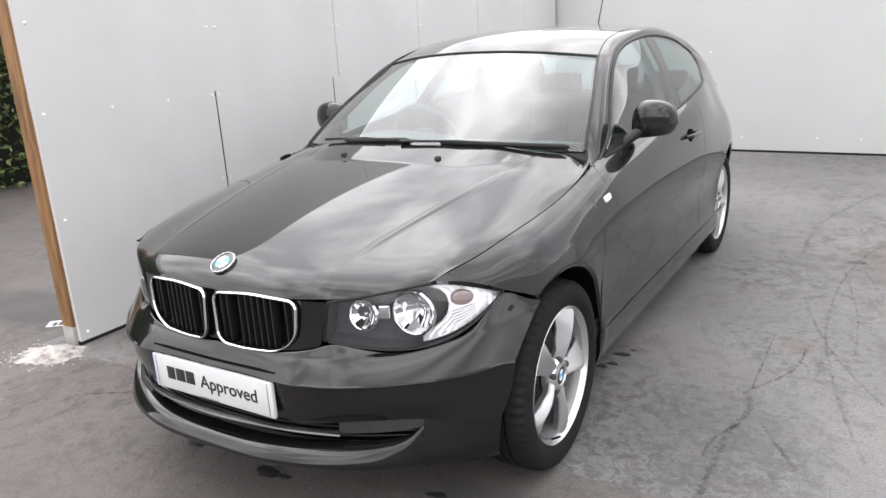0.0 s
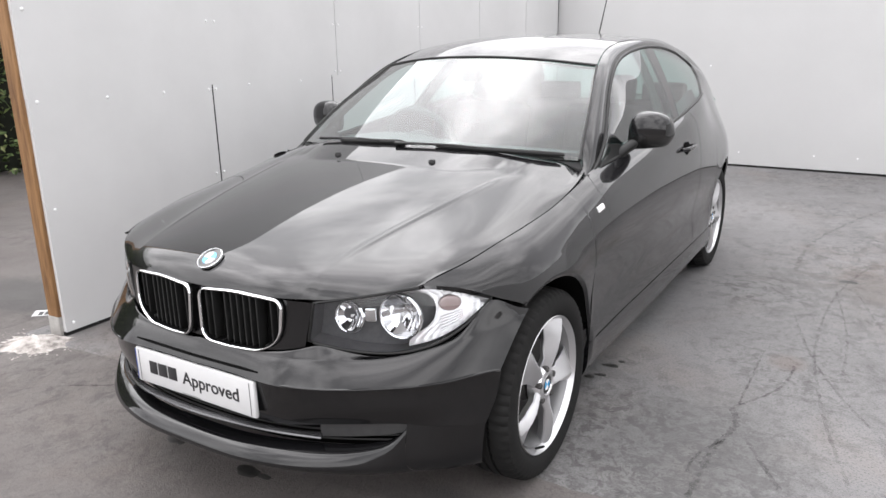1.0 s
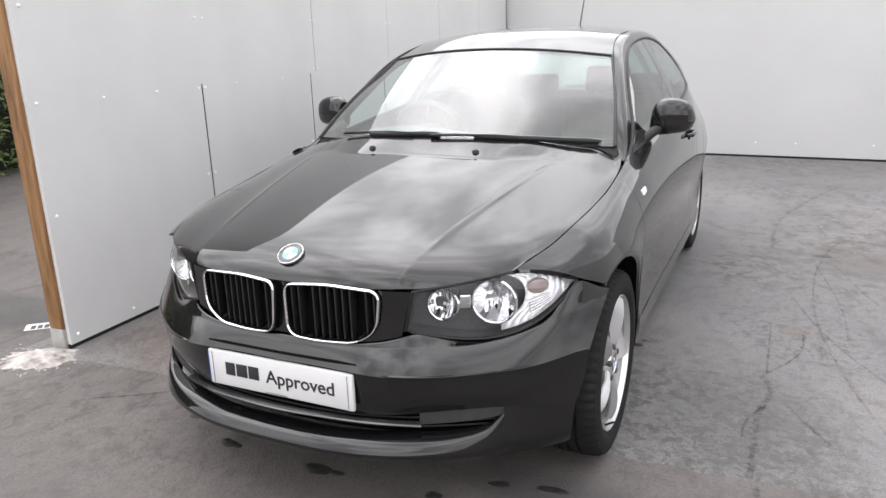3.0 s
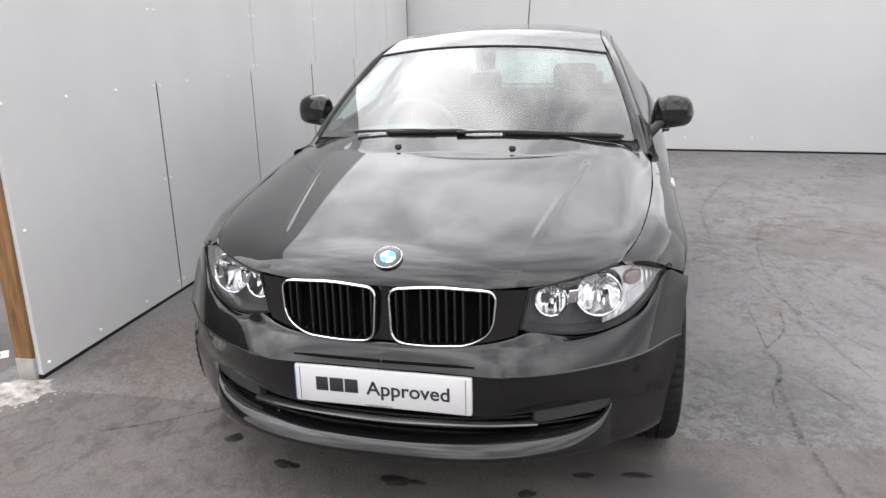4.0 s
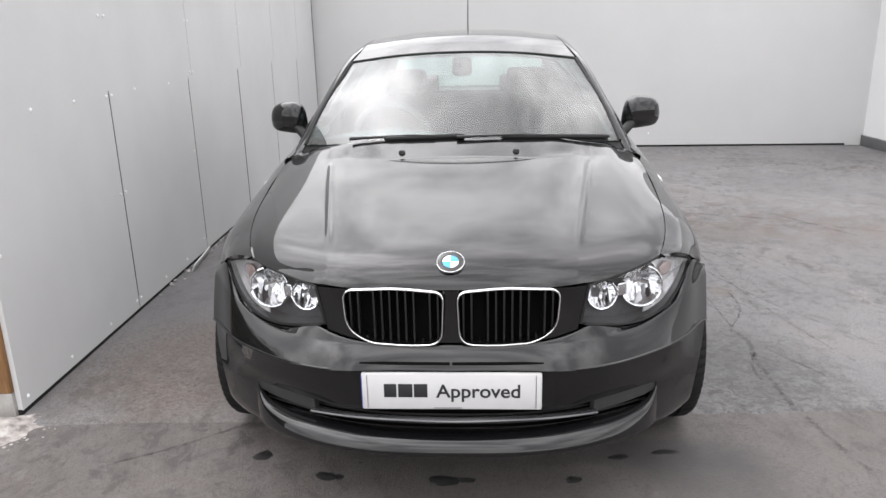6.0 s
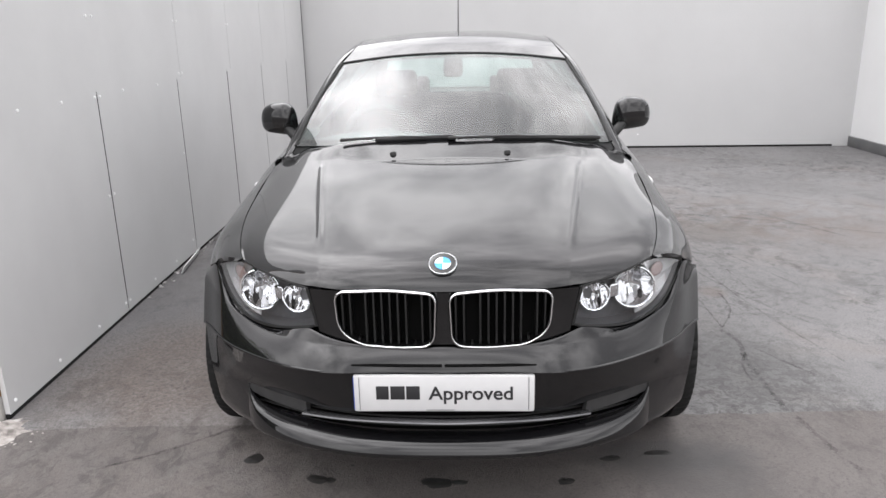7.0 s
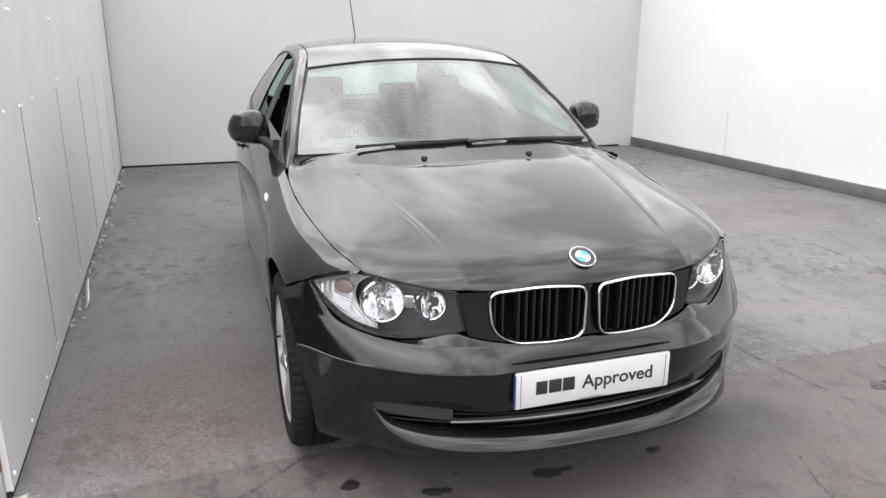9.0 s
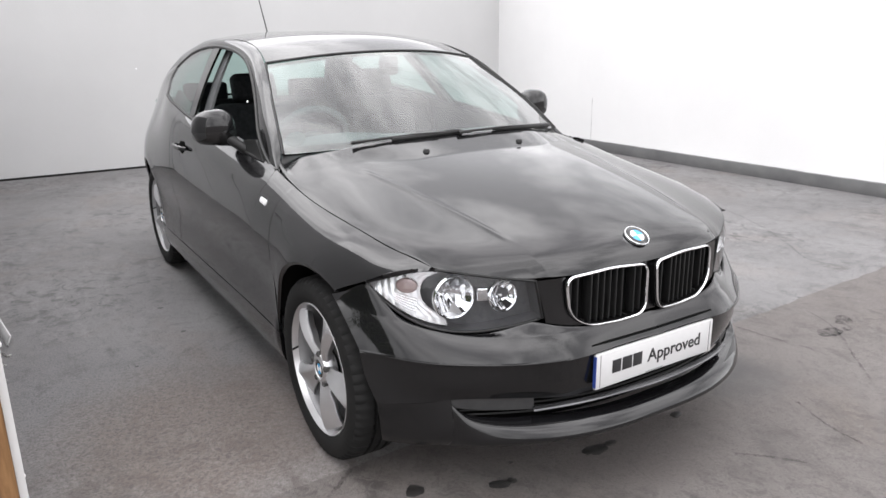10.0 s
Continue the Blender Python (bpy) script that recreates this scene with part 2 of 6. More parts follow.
def skin(name, P, material, parent, label="", side=0, thick=0.012, whole=False, inside=CENTRE, bulge=0.0, rim=True):
    """A panel from the grid P with its edges turned in by thick. side -1: mirrored to the other side. whole: P runs from the middle
    outwards along its second index and is mirrored into one panel."""
    P = np.array(P, float)
    if whole:
        P = np.concatenate([P[:, :0:-1] * [-1, 1, 1], P], axis=1)
    if side < 0:
        P = P * [-1, 1, 1]
    n = normals_of(P)
    if ((P - inside) * n).sum() < 0:
        P, n = P[:, ::-1], -n[:, ::-1]
    if bulge:
        a, b = np.linspace(-1, 1, P.shape[0])[:, None, None], np.linspace(-1, 1, P.shape[1])[None, :, None]
        P = P + n * bulge * (1 - a**2) * (1 - b**2)
        n = normals_of(P)
    h, w = P.shape[:2]
    vs = [tuple(v) for v in P.reshape(-1, 3)]
    fs = [(i * w + j, i * w + j + 1, (i + 1) * w + j + 1, (i + 1) * w + j) for i in range(h - 1) for j in range(w - 1)]
    if rim:
        ring = [(0, j) for j in range(w)] + [(i, w - 1) for i in range(1, h)] + [(h - 1, j) for j in range(w - 2, -1, -1)] + [(i, 0) for i in range(h - 2, 0, -1)]
        base = len(vs)
        vs += [tuple(P[i, j] - n[i, j] * thick) for i, j in ring]
        m = len(ring)
        for k in range(m):
            (i, j), (i2, j2) = ring[k], ring[(k + 1) % m]
            fs.append((i2 * w + j2, i * w + j, base + k, base + (k + 1) % m))
    me = bpy.data.meshes.new(name)
    me.from_pydata(vs, [], fs)
    me.validate()
    return part_mesh(name, me, material, parent, label)


def box(bm, lo, hi, bevel=0.0, m=None):
    """A box between two corners, its edges bevelled."""
    lo, hi = Vector(lo), Vector(hi)
    r = bmesh.ops.create_cube(bm, size=1, matrix=Matrix.Translation((lo + hi) / 2) @ Matrix.Diagonal((*(hi - lo), 1)))
    if bevel:
        edges = list({e for v in r["verts"] for e in v.link_edges})
        bmesh.ops.bevel(bm, geom=edges, offset=bevel, segments=2, profile=0.5, affect="EDGES")
    return bm


def lathe(profile, n=64, axis="x"):
    """Turns (along, radius) pairs round the axis."""
    bm = bmesh.new()
    rings = []
    for a, r in profile:
        ring = []
        for k in range(n):
            c, s = math.cos(2 * math.pi * k / n) * r, math.sin(2 * math.pi * k / n) * r
            ring.append(bm.verts.new({"x": (a, c, s), "y": (c, a, s), "z": (c, s, a)}[axis]))
        rings.append(ring)
    for p, q in zip(rings, rings[1:]):
        for k in range(n):
            bm.faces.new((p[k], p[(k + 1) % n], q[(k + 1) % n], q[k]))
    bmesh.ops.recalc_face_normals(bm, faces=bm.faces)
    return bm


def tube(path, radius, n=10, closed=False, flat=1.0, up=(0, 0, 1), caps=True):
    """A round or flattened bar swept along a path."""
    bm = bmesh.new()
    p = [Vector(v) for v in path]
    rings = []
    for i, v in enumerate(p):
        a = p[(i - 1) % len(p)] if closed or i else v
        b = p[(i + 1) % len(p)] if closed or i < len(p) - 1 else v
        d = (b - a).normalized()
        side = d.cross(Vector(up)).normalized()
        top = side.cross(d)
        r = radius[i] if isinstance(radius, (list, tuple)) else radius
        rings.append([bm.verts.new(v + side * math.cos(2 * math.pi * k / n) * r + top * math.sin(2 * math.pi * k / n) * r * flat) for k in range(n)])
    pairs = list(zip(rings, rings[1:])) + ([(rings[-1], rings[0])] if closed else [])
    for a, b in pairs:
        for k in range(n):
            bm.faces.new((a[k], a[(k + 1) % n], b[(k + 1) % n], b[k]))
    if caps and not closed:
        bm.faces.new(rings[0])
        bm.faces.new(rings[-1])
    bmesh.ops.recalc_face_normals(bm, faces=bm.faces)
    return bm


def rounded(points, radii, n=6):
    """A closed outline with its corners rounded."""
    out, m = [], len(points)
    for i in range(m):
        a, b, c = (Vector(points[k % m]) for k in (i - 1, i, i + 1))
        u, v, r = (a - b).normalized(), (c - b).normalized(), radii[i]
        p, q = b + u * r, b + v * r
        out += [tuple((1 - t) ** 2 * p + 2 * t * (1 - t) * b + t * t * q) for t in (k / n for k in range(n + 1))]
    return out


def thing(name, label, category, group="", kind=""):
    return tagged(new(name), label, category, group, kind)


# ---- the walled bay ----
M["floor"] = bpy.data.materials.new("concrete_floor")
M["board"] = mottled(principled("grey_wall_board", (0.5, 0.5, 0.5), 0.55), 1.3, [(0.3, (0.52, 0.52, 0.52)), (0.7, (0.58, 0.58, 0.58))], rough=(0.5, 0.65))
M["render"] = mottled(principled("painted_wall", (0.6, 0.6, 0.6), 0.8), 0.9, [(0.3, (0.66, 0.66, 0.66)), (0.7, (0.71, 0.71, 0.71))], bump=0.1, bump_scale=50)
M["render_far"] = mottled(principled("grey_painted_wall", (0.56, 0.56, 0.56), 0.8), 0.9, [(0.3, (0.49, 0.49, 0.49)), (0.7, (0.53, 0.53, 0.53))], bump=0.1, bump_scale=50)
M["wood"] = principled("treated_timber", (0.3, 0.17, 0.08), 0.7)
M["shoe"] = mottled(principled("grey_post_shoe", (0.3, 0.3, 0.3), 0.8), 20, [(0.3, (0.24, 0.23, 0.22)), (0.7, (0.36, 0.35, 0.33))])
M["lime"] = mottled(principled("white_mortar", (0.6, 0.58, 0.55), 0.95), 14, [(0.36, (0.14, 0.127, 0.118)), (0.5, (0.33, 0.305, 0.285)), (0.68, (0.50, 0.48, 0.46))], detail=9, bump=0.8, bump_scale=70, bump_dist=0.01)
M["oil"] = mottled(principled("oil_spot", (0.02, 0.019, 0.018), 0.45), 40, [(0.3, (0.014, 0.013, 0.013)), (0.7, (0.035, 0.033, 0.032))])
M["hedge_shade"] = principled("hedge_dark", (0.012, 0.014, 0.008), 0.95)


def leaf_material():
    m = principled("hedge_leaf", (0.06, 0.1, 0.03), 0.55)
    M["leaf"] = m
    g = m.node_tree.nodes.new("ShaderNodeNewGeometry")
    r = ramp_node(m, g.outputs["Random Per Island"], [(0.0, (0.040, 0.070, 0.018)), (0.5, (0.085, 0.135, 0.036)), (0.9, (0.15, 0.20, 0.065)), (1.0, (0.24, 0.24, 0.11))])
    link(m, r.outputs[0], m.node_tree.nodes["Principled BSDF"].inputs["Base Color"])


def timber_material():
    m = M["wood"]
    b = m.node_tree.nodes["Principled BSDF"]
    w = noise_mask(m, 9.0, 0.3, 0.7, 6.0, 0.6, (6, 6, 0.5), 0.4)
    r = ramp_node(m, w, [(0.0, (0.11, 0.052, 0.02)), (0.5, (0.21, 0.108, 0.042)), (1.0, (0.30, 0.165, 0.07))])
    link(m, r.outputs[0], b.inputs["Base Color"])
    bp = node(m, "ShaderNodeBump", Strength=0.3, Distance=0.003)
    link(m, w, bp.inputs["Height"])
    link(m, bp.outputs[0], b.inputs["Normal"])


def mark_material(name, color, strength):
    """A worn rub mark: broken-up dark film that lets the ground show."""
    m = bpy.data.materials.new(name)
    m.use_nodes = True
    b = m.node_tree.nodes["Principled BSDF"]
    b.inputs["Base Color"].default_value = (*color, 1)
    b.inputs["Roughness"].default_value = 0.8
    k = noise_mask(m, 14.0, 0.40, 0.66, 8.0, 0.75)
    f = m.node_tree.nodes.new("ShaderNodeMath")
    f.operation = "MULTIPLY"
    f.inputs[1].default_value = strength
    link(m, k, f.inputs[0])
    link(m, f.outputs[0], b.inputs["Alpha"])
    return m



M["skirting"] = mottled(principled("grey_skirting", (0.1, 0.1, 0.1), 0.7), 4, [(0.3, (0.085, 0.085, 0.088)), (0.7, (0.13, 0.13, 0.13))])


def spot_mask(m, x, y, rx, ry, soft=0.5, wobble=0.5):
    """1 inside a ragged patch of the ground round (x, y), 0 outside."""
    co = m.node_tree.nodes.new("ShaderNodeTexCoord")
    mp = m.node_tree.nodes.new("ShaderNodeMapping")
    mp.inputs["Location"].default_value = (-x / rx, -y / ry, 0)
    mp.inputs["Scale"].default_value = (1 / rx, 1 / ry, 0)
    link(m, co.outputs["Object"], mp.inputs["Vector"])
    ln = m.node_tree.nodes.new("ShaderNodeVectorMath")
    ln.operation = "LENGTH"
    link(m, mp.outputs[0], ln.inputs[0])
    n = node(m, "ShaderNodeTexNoise", Scale=3.0 / rx, Detail=6.0, Roughness=0.65)
    link(m, co.outputs["Object"], n.inputs["Vector"])
    ad = m.node_tree.nodes.new("ShaderNodeMath")
    ad.operation = "MULTIPLY_ADD"
    ad.inputs[1].default_value = wobble * 2
    link(m, n.outputs["Fac"], ad.inputs[0])
    link(m, ln.outputs["Value"], ad.inputs[2])
    mr = node(m, "ShaderNodeMapRange")
    mr.inputs["From Min"].default_value, mr.inputs["From Max"].default_value = 1 + wobble + soft / 2, 1 + wobble - soft / 2
    link(m, ad.outputs[0], mr.inputs["Value"])
    return mr.outputs[0]


def tint(m, below, color, mask, amount=1.0):
    """Lays a colour over another where the mask says."""
    f = m.node_tree.nodes.new("ShaderNodeMath")
    f.operation = "MULTIPLY"
    f.inputs[1].default_value = amount
    link(m, mask, f.inputs[0])
    mx = m.node_tree.nodes.new("ShaderNodeMixRGB")
    link(m, f.outputs[0], mx.inputs[0])
    link(m, below, mx.inputs[1])
    mx.inputs[2].default_value = (*color, 1)
    return mx.outputs[0]


def ground_material(m, base, dark, light, brown, grain):
    """Worn ground: broad patches, scuffs, specks and a stony grain."""
    m.use_nodes = True
    b = m.node_tree.nodes["Principled BSDF"]
    rgb = m.node_tree.nodes.new("ShaderNodeRGB")
    rgb.outputs[0].default_value = (*base, 1)
    c = rgb.outputs[0]
    c = tint(m, c, light, noise_mask(m, 1.1, 0.45, 0.75), 0.75)
    c = tint(m, c, brown, noise_mask(m, 1.7, 0.52, 0.74, distort=0.6), 0.6)
    c = tint(m, c, dark, noise_mask(m, 3.2, 0.52, 0.70, 8.0, 0.75, distort=1.2), 0.6)
    c = tint(m, c, dark, noise_mask(m, 9.0, 0.53, 0.66, 8.0, 0.8, (1.0, 0.6, 1), 0.5), 0.55)
    c = tint(m, c, dark, noise_mask(m, 24.0, 0.55, 0.68, 6.0, 0.75, distort=0.8), 0.4)
    c = tint(m, c, light, noise_mask(m, 26.0, 0.56, 0.75, 6.0, 0.7), 0.35)
    c = tint(m, c, dark, noise_mask(m, 120.0, 0.50, 0.75, 3.0, 0.6), grain)
    c = tint(m, c, light, noise_mask(m, 170.0, 0.58, 0.75, 2.0, 0.5), grain * 0.6)
    for scale, lo, hi, color, amount in ((11.0, 0.53, 0.60, dark, 0.6), (17.0, 0.55, 0.62, light, 0.4), (6.0, 0.56, 0.64, dark, 0.4)):
        both = m.node_tree.nodes.new("ShaderNodeMath")
        both.operation = "MULTIPLY"
        link(m, noise_mask(m, 0.8, 0.44, 0.60, 3.0, 0.5, (1, 1, 1 + scale)), both.inputs[0])
        link(m, noise_mask(m, scale, lo, hi, 6.0, 0.65, (1.0, 0.75, 1), 0.7), both.inputs[1])
        c = tint(m, c, color, both.outputs[0], amount)
    hg = noise_mask(m, 150.0, 0.2, 0.8, 4.0, 0.6)
    bp = node(m, "ShaderNodeBump", Strength=0.7, Distance=0.003)
    link(m, hg, bp.inputs["Height"])
    link(m, bp.outputs[0], b.inputs["Normal"])
    ro = node(m, "ShaderNodeMapRange")
    ro.inputs["To Min"].default_value, ro.inputs["To Max"].default_value = 0.55, 0.85
    link(m, noise_mask(m, 2.2, 0.3, 0.7), ro.inputs["Value"])
    link(m, ro.outputs[0], b.inputs["Roughness"])
    return c, b


def floor_material():
    m = M["floor"]
    c, b = ground_material(m, (0.143, 0.139, 0.140), (0.048, 0.046, 0.046), (0.235, 0.230, 0.231), (0.158, 0.133, 0.119), 0.9)
    rust = m.node_tree.nodes.new("ShaderNodeMath")
    rust.operation = "MULTIPLY"
    link(m, spot_mask(m, 2.2, 3.65, 0.95, 0.65, 0.9), rust.inputs[0])
    link(m, noise_mask(m, 4.5, 0.44, 0.62, 7.0, 0.7, distort=0.5), rust.inputs[1])
    c = tint(m, c, (0.105, 0.082, 0.072), rust.outputs[0], 0.7)
    c = tint(m, c, (0.10, 0.085, 0.075), spot_mask(m, 1.85, 3.35, 0.35, 0.25, 0.7), 0.5)
    c = tint(m, c, (0.145, 0.122, 0.11), spot_mask(m, 3.3, 3.2, 0.8, 0.5, 0.9), 0.3)
    gritty = spot_mask(m, -1.15, 1.15, 0.5, 0.55, 0.8)
    mul = m.node_tree.nodes.new("ShaderNodeMath")
    mul.operation = "MULTIPLY"
    link(m, gritty, mul.inputs[0])
    link(m, noise_mask(m, 42.0, 0.45, 0.58, 8.0, 0.75), mul.inputs[1])
    c = tint(m, c, (0.07, 0.065, 0.06), mul.outputs[0], 0.75)
    c = tint(m, c, (0.165, 0.122, 0.10), gritty, 0.4)
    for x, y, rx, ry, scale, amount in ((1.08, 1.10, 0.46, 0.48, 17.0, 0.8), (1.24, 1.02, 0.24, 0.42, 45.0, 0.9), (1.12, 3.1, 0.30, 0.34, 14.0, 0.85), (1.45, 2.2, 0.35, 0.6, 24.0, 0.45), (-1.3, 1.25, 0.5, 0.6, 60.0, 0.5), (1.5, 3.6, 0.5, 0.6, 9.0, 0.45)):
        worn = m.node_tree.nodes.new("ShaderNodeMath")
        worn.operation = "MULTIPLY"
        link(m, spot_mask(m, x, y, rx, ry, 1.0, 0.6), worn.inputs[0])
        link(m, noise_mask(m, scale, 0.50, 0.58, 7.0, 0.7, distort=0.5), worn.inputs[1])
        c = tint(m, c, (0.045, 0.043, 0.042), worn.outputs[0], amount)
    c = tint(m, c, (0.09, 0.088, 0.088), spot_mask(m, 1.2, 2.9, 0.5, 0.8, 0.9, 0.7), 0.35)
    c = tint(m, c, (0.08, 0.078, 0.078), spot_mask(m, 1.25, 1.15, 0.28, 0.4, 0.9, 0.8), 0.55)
    c = tint(m, c, (0.11, 0.075, 0.058), spot_mask(m, 1.41, 2.1, 0.07, 0.08, 0.8, 0.6), 0.35)
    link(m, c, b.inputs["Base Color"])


def tarmac_material():
    m = bpy.data.materials.new("tarmac")
    M["tarmac"] = m
    c, b = ground_material(m, (0.103, 0.091, 0.087), (0.045, 0.040, 0.038), (0.150, 0.138, 0.132), (0.112, 0.091, 0.079), 0.7)
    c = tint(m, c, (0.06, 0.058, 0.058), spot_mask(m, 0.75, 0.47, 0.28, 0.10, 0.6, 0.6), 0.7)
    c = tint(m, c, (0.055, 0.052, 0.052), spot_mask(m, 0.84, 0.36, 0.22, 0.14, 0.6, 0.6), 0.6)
    c = tint(m, c, (0.05, 0.048, 0.048), spot_mask(m, -2.6, 0.95, 0.55, 0.22, 0.35, 0.4), 0.7)
    link(m, c, b.inputs["Base Color"])


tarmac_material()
floor_material()
leaf_material()
timber_material()
M["rub"] = mark_material("tyre_rub", (0.05, 0.048, 0.048), 0.36)
M["crack"] = mark_material("floor_crack", (0.04, 0.038, 0.037), 0.55)
M["stain"] = mark_material("damp_stain", (0.03, 0.028, 0.027), 0.9)
M["fog"] = mottled(principled("fog_blank_plastic", (0.05, 0.05, 0.05), 0.55), 30, [(0.3, (0.022, 0.022, 0.023)), (0.7, (0.034, 0.034, 0.034))])


def plain_box(name, lo, hi, material, label, category, bevel=0.0, kind="structure", rot=None):
    bm = box(bmesh.new(), lo, hi, bevel)
    ob = part(name, bm, material, None)
    return tagged(ob, label, category, kind=kind)


WALL_H = 2.29
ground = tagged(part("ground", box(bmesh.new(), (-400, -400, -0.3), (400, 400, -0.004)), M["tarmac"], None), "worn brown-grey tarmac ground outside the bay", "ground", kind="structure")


def slab():
    """Painted floor, feathered to an uneven edge along the front."""
    rnd = random.Random(3)
    rim = []
    for k in range(160):
        x = -1.95 + 7.55 * k / 159
        wob = .012 * noise.noise((x * 2.1, 0, 4)) + .010 * noise.noise((x * 9.0, 1, 7)) + rnd.uniform(-.003, .003)
        rim.append((x, .645 + .047 * (x + 1.95) + wob))
    outline = rim + [(5.6, 7.6), (-1.95, 7.6)]
    bm = bmesh.new()
    top = [bm.verts.new((x, y, 0)) for x, y in outline]
    low = [bm.verts.new((x, y - (.03 if k < len(rim) else 0), -.0042)) for k, (x, y) in enumerate(outline)]
    bm.faces.new(top)
    n = len(top)
    for k in range(n):
        bm.faces.new((low[k], low[(k + 1) % n], top[(k + 1) % n], top[k]))
    bmesh.ops.recalc_face_normals(bm, faces=bm.faces)
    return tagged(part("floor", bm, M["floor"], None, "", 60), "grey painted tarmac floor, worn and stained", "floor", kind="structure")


floor = slab()


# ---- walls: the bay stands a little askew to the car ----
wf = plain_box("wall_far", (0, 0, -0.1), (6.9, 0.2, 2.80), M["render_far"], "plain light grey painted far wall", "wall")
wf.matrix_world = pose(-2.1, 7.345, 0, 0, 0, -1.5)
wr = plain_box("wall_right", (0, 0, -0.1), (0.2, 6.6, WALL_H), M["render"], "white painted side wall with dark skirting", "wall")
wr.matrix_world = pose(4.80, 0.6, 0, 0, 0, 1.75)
sk = plain_box("baseboard", (-0.03, 0, 0.0), (-0.002, 6.56, 0.115), M["skirting"], "dark grey painted skirting board", "skirting", 0.004)
sk.matrix_world = pose(4.80, 0.6, 0, 0, 0, 1.75)
part("skirting_cap", box(bmesh.new(), (-.032, 0, .115), (-.002, 6.56, .121), .002), mottled(principled("pale_skirting_edge", (.3, .3, .3), .7), 6, [(0.35, (.16, .16, .16)), (0.65, (.34, .34, .34))]), sk, "paler top edge")
M["gap"] = principled("dark_joint", (0.02, 0.02, 0.02), 0.9, spec=0.1)
LEFT = pose(-1.715, 0.70, 0, 0, 0, 1.83)   # foot of the boarded wall's free end; y runs along the wall
wl = plain_box("wall_left", (-0.10, 0.06, -0.1), (-0.02, 6.75, WALL_H), M["gap"], "partition of grey boards on a dark backing", "wall")
wl.matrix_world = LEFT


def wall_boards():
    """Grey boards in two courses, each with its own edges and a thin joint."""
    low = [0.0, 1.12, 2.24, 3.35, 4.45, 5.55, 6.62]
    high = [0.0, 2.31, 3.45, 4.55, 5.65, 6.62]
    k = 0
    for cuts, z0, z1 in ((low, 0.020, 1.165), (high, 1.165, WALL_H)):
        for a, b in zip(cuts, cuts[1:]):
            half = 0.005 if z0 < 1 else 0.003
            bm = box(bmesh.new(), (-0.02, a + half, z0), (0.0, b - half, z1))
            if a and z0 < 1:
                wide = {1.12: .005, 3.35: .010}.get(a, .002)
                part("joint", box(bmesh.new(), (-.019, a - half, z0 + .01), (-.0025, a + half, z1 - .01)), M["gap"], wl, "dark open joint")
                part("joint", box(bmesh.new(), (-.001, a - wide, .09), (.0008, a + wide * .4, 1.15)), M["gap"], wl, "dark open joint")
            part("panel", bm, M["board"], wl, "", 0)


def screw(y, z, r=0.008):
    bm = lathe([(-0.002, r), (0.003, r), (0.006, r * 0.6), (0.007, 0.0005)], 10, "x")
    bmesh.ops.transform(bm, matrix=Matrix.Translation((0.0, y, z)), verts=bm.verts)
    part("screw", bm, M["screw"], wl, "white screw cap")


M["screw"] = principled("white_cap", (0.8, 0.8, 0.8), 0.4)
wall_boards()
for y, z in ((0.05, 0.06), (0.05, 0.64), (0.05, 1.15), (0.05, 1.56), (0.42, 1.145), (0.77, 1.145), (1.42, 1.15), (0.40, 0.065), (0.78, 0.065),
             (1.085, 0.65), (1.145, 0.65), (1.09, 1.14), (1.145, 1.14), (1.09, 0.07), (1.145, 0.07), (1.90, 1.145), (2.28, 1.51), (2.34, 1.51),
             (2.28, 1.19), (2.34, 1.19), (1.12, 1.52), (1.18, 1.52), (2.20, 0.69), (3.42, 1.50), (3.48, 1.50), (1.5, 0.065), (1.85, 0.065), (2.18, .11)):
    screw(y, z)

# dark shadow gaps where the walls meet the floor and each other
tagged(part("trim", box(bmesh.new(), (0.1, -0.004, 0.0), (6.5, 0.0, 0.022)), M["gap"], None), "dark gap along the foot of the wall", "gap", kind="structure").matrix_world = pose(-2.1, 7.345, 0, 0, 0, -1.5)
tagged(part("trim", box(bmesh.new(), (-0.018, 0.0, 0.0), (-0.004, 6.6, 0.022)), M["gap"], None), "dark gap under the wall boards", "gap", kind="structure").matrix_world = LEFT
tagged(part("trim", box(bmesh.new(), (-0.001, 6.592, 0.0), (0.004, 6.60, WALL_H)), M["gap"], None), "dark joint in the wall corner", "gap", kind="structure").matrix_world = LEFT

# wooden post at the free end of the boards, with its foot set in mortar
post = tagged(part("wooden_post", box(bmesh.new(), (-0.105, -0.012, 0.10), (-0.0205, 0.075, WALL_H - 0.02), 0.004), M["wood"], None), "orange-brown timber post at the wall's end", "post")
post.matrix_world = LEFT
part("post_foot", box(bmesh.new(), (-0.107, -0.014, -0.02), (-0.0205, 0.077, 0.10), 0.004), M["shoe"], post, "grey stained foot")


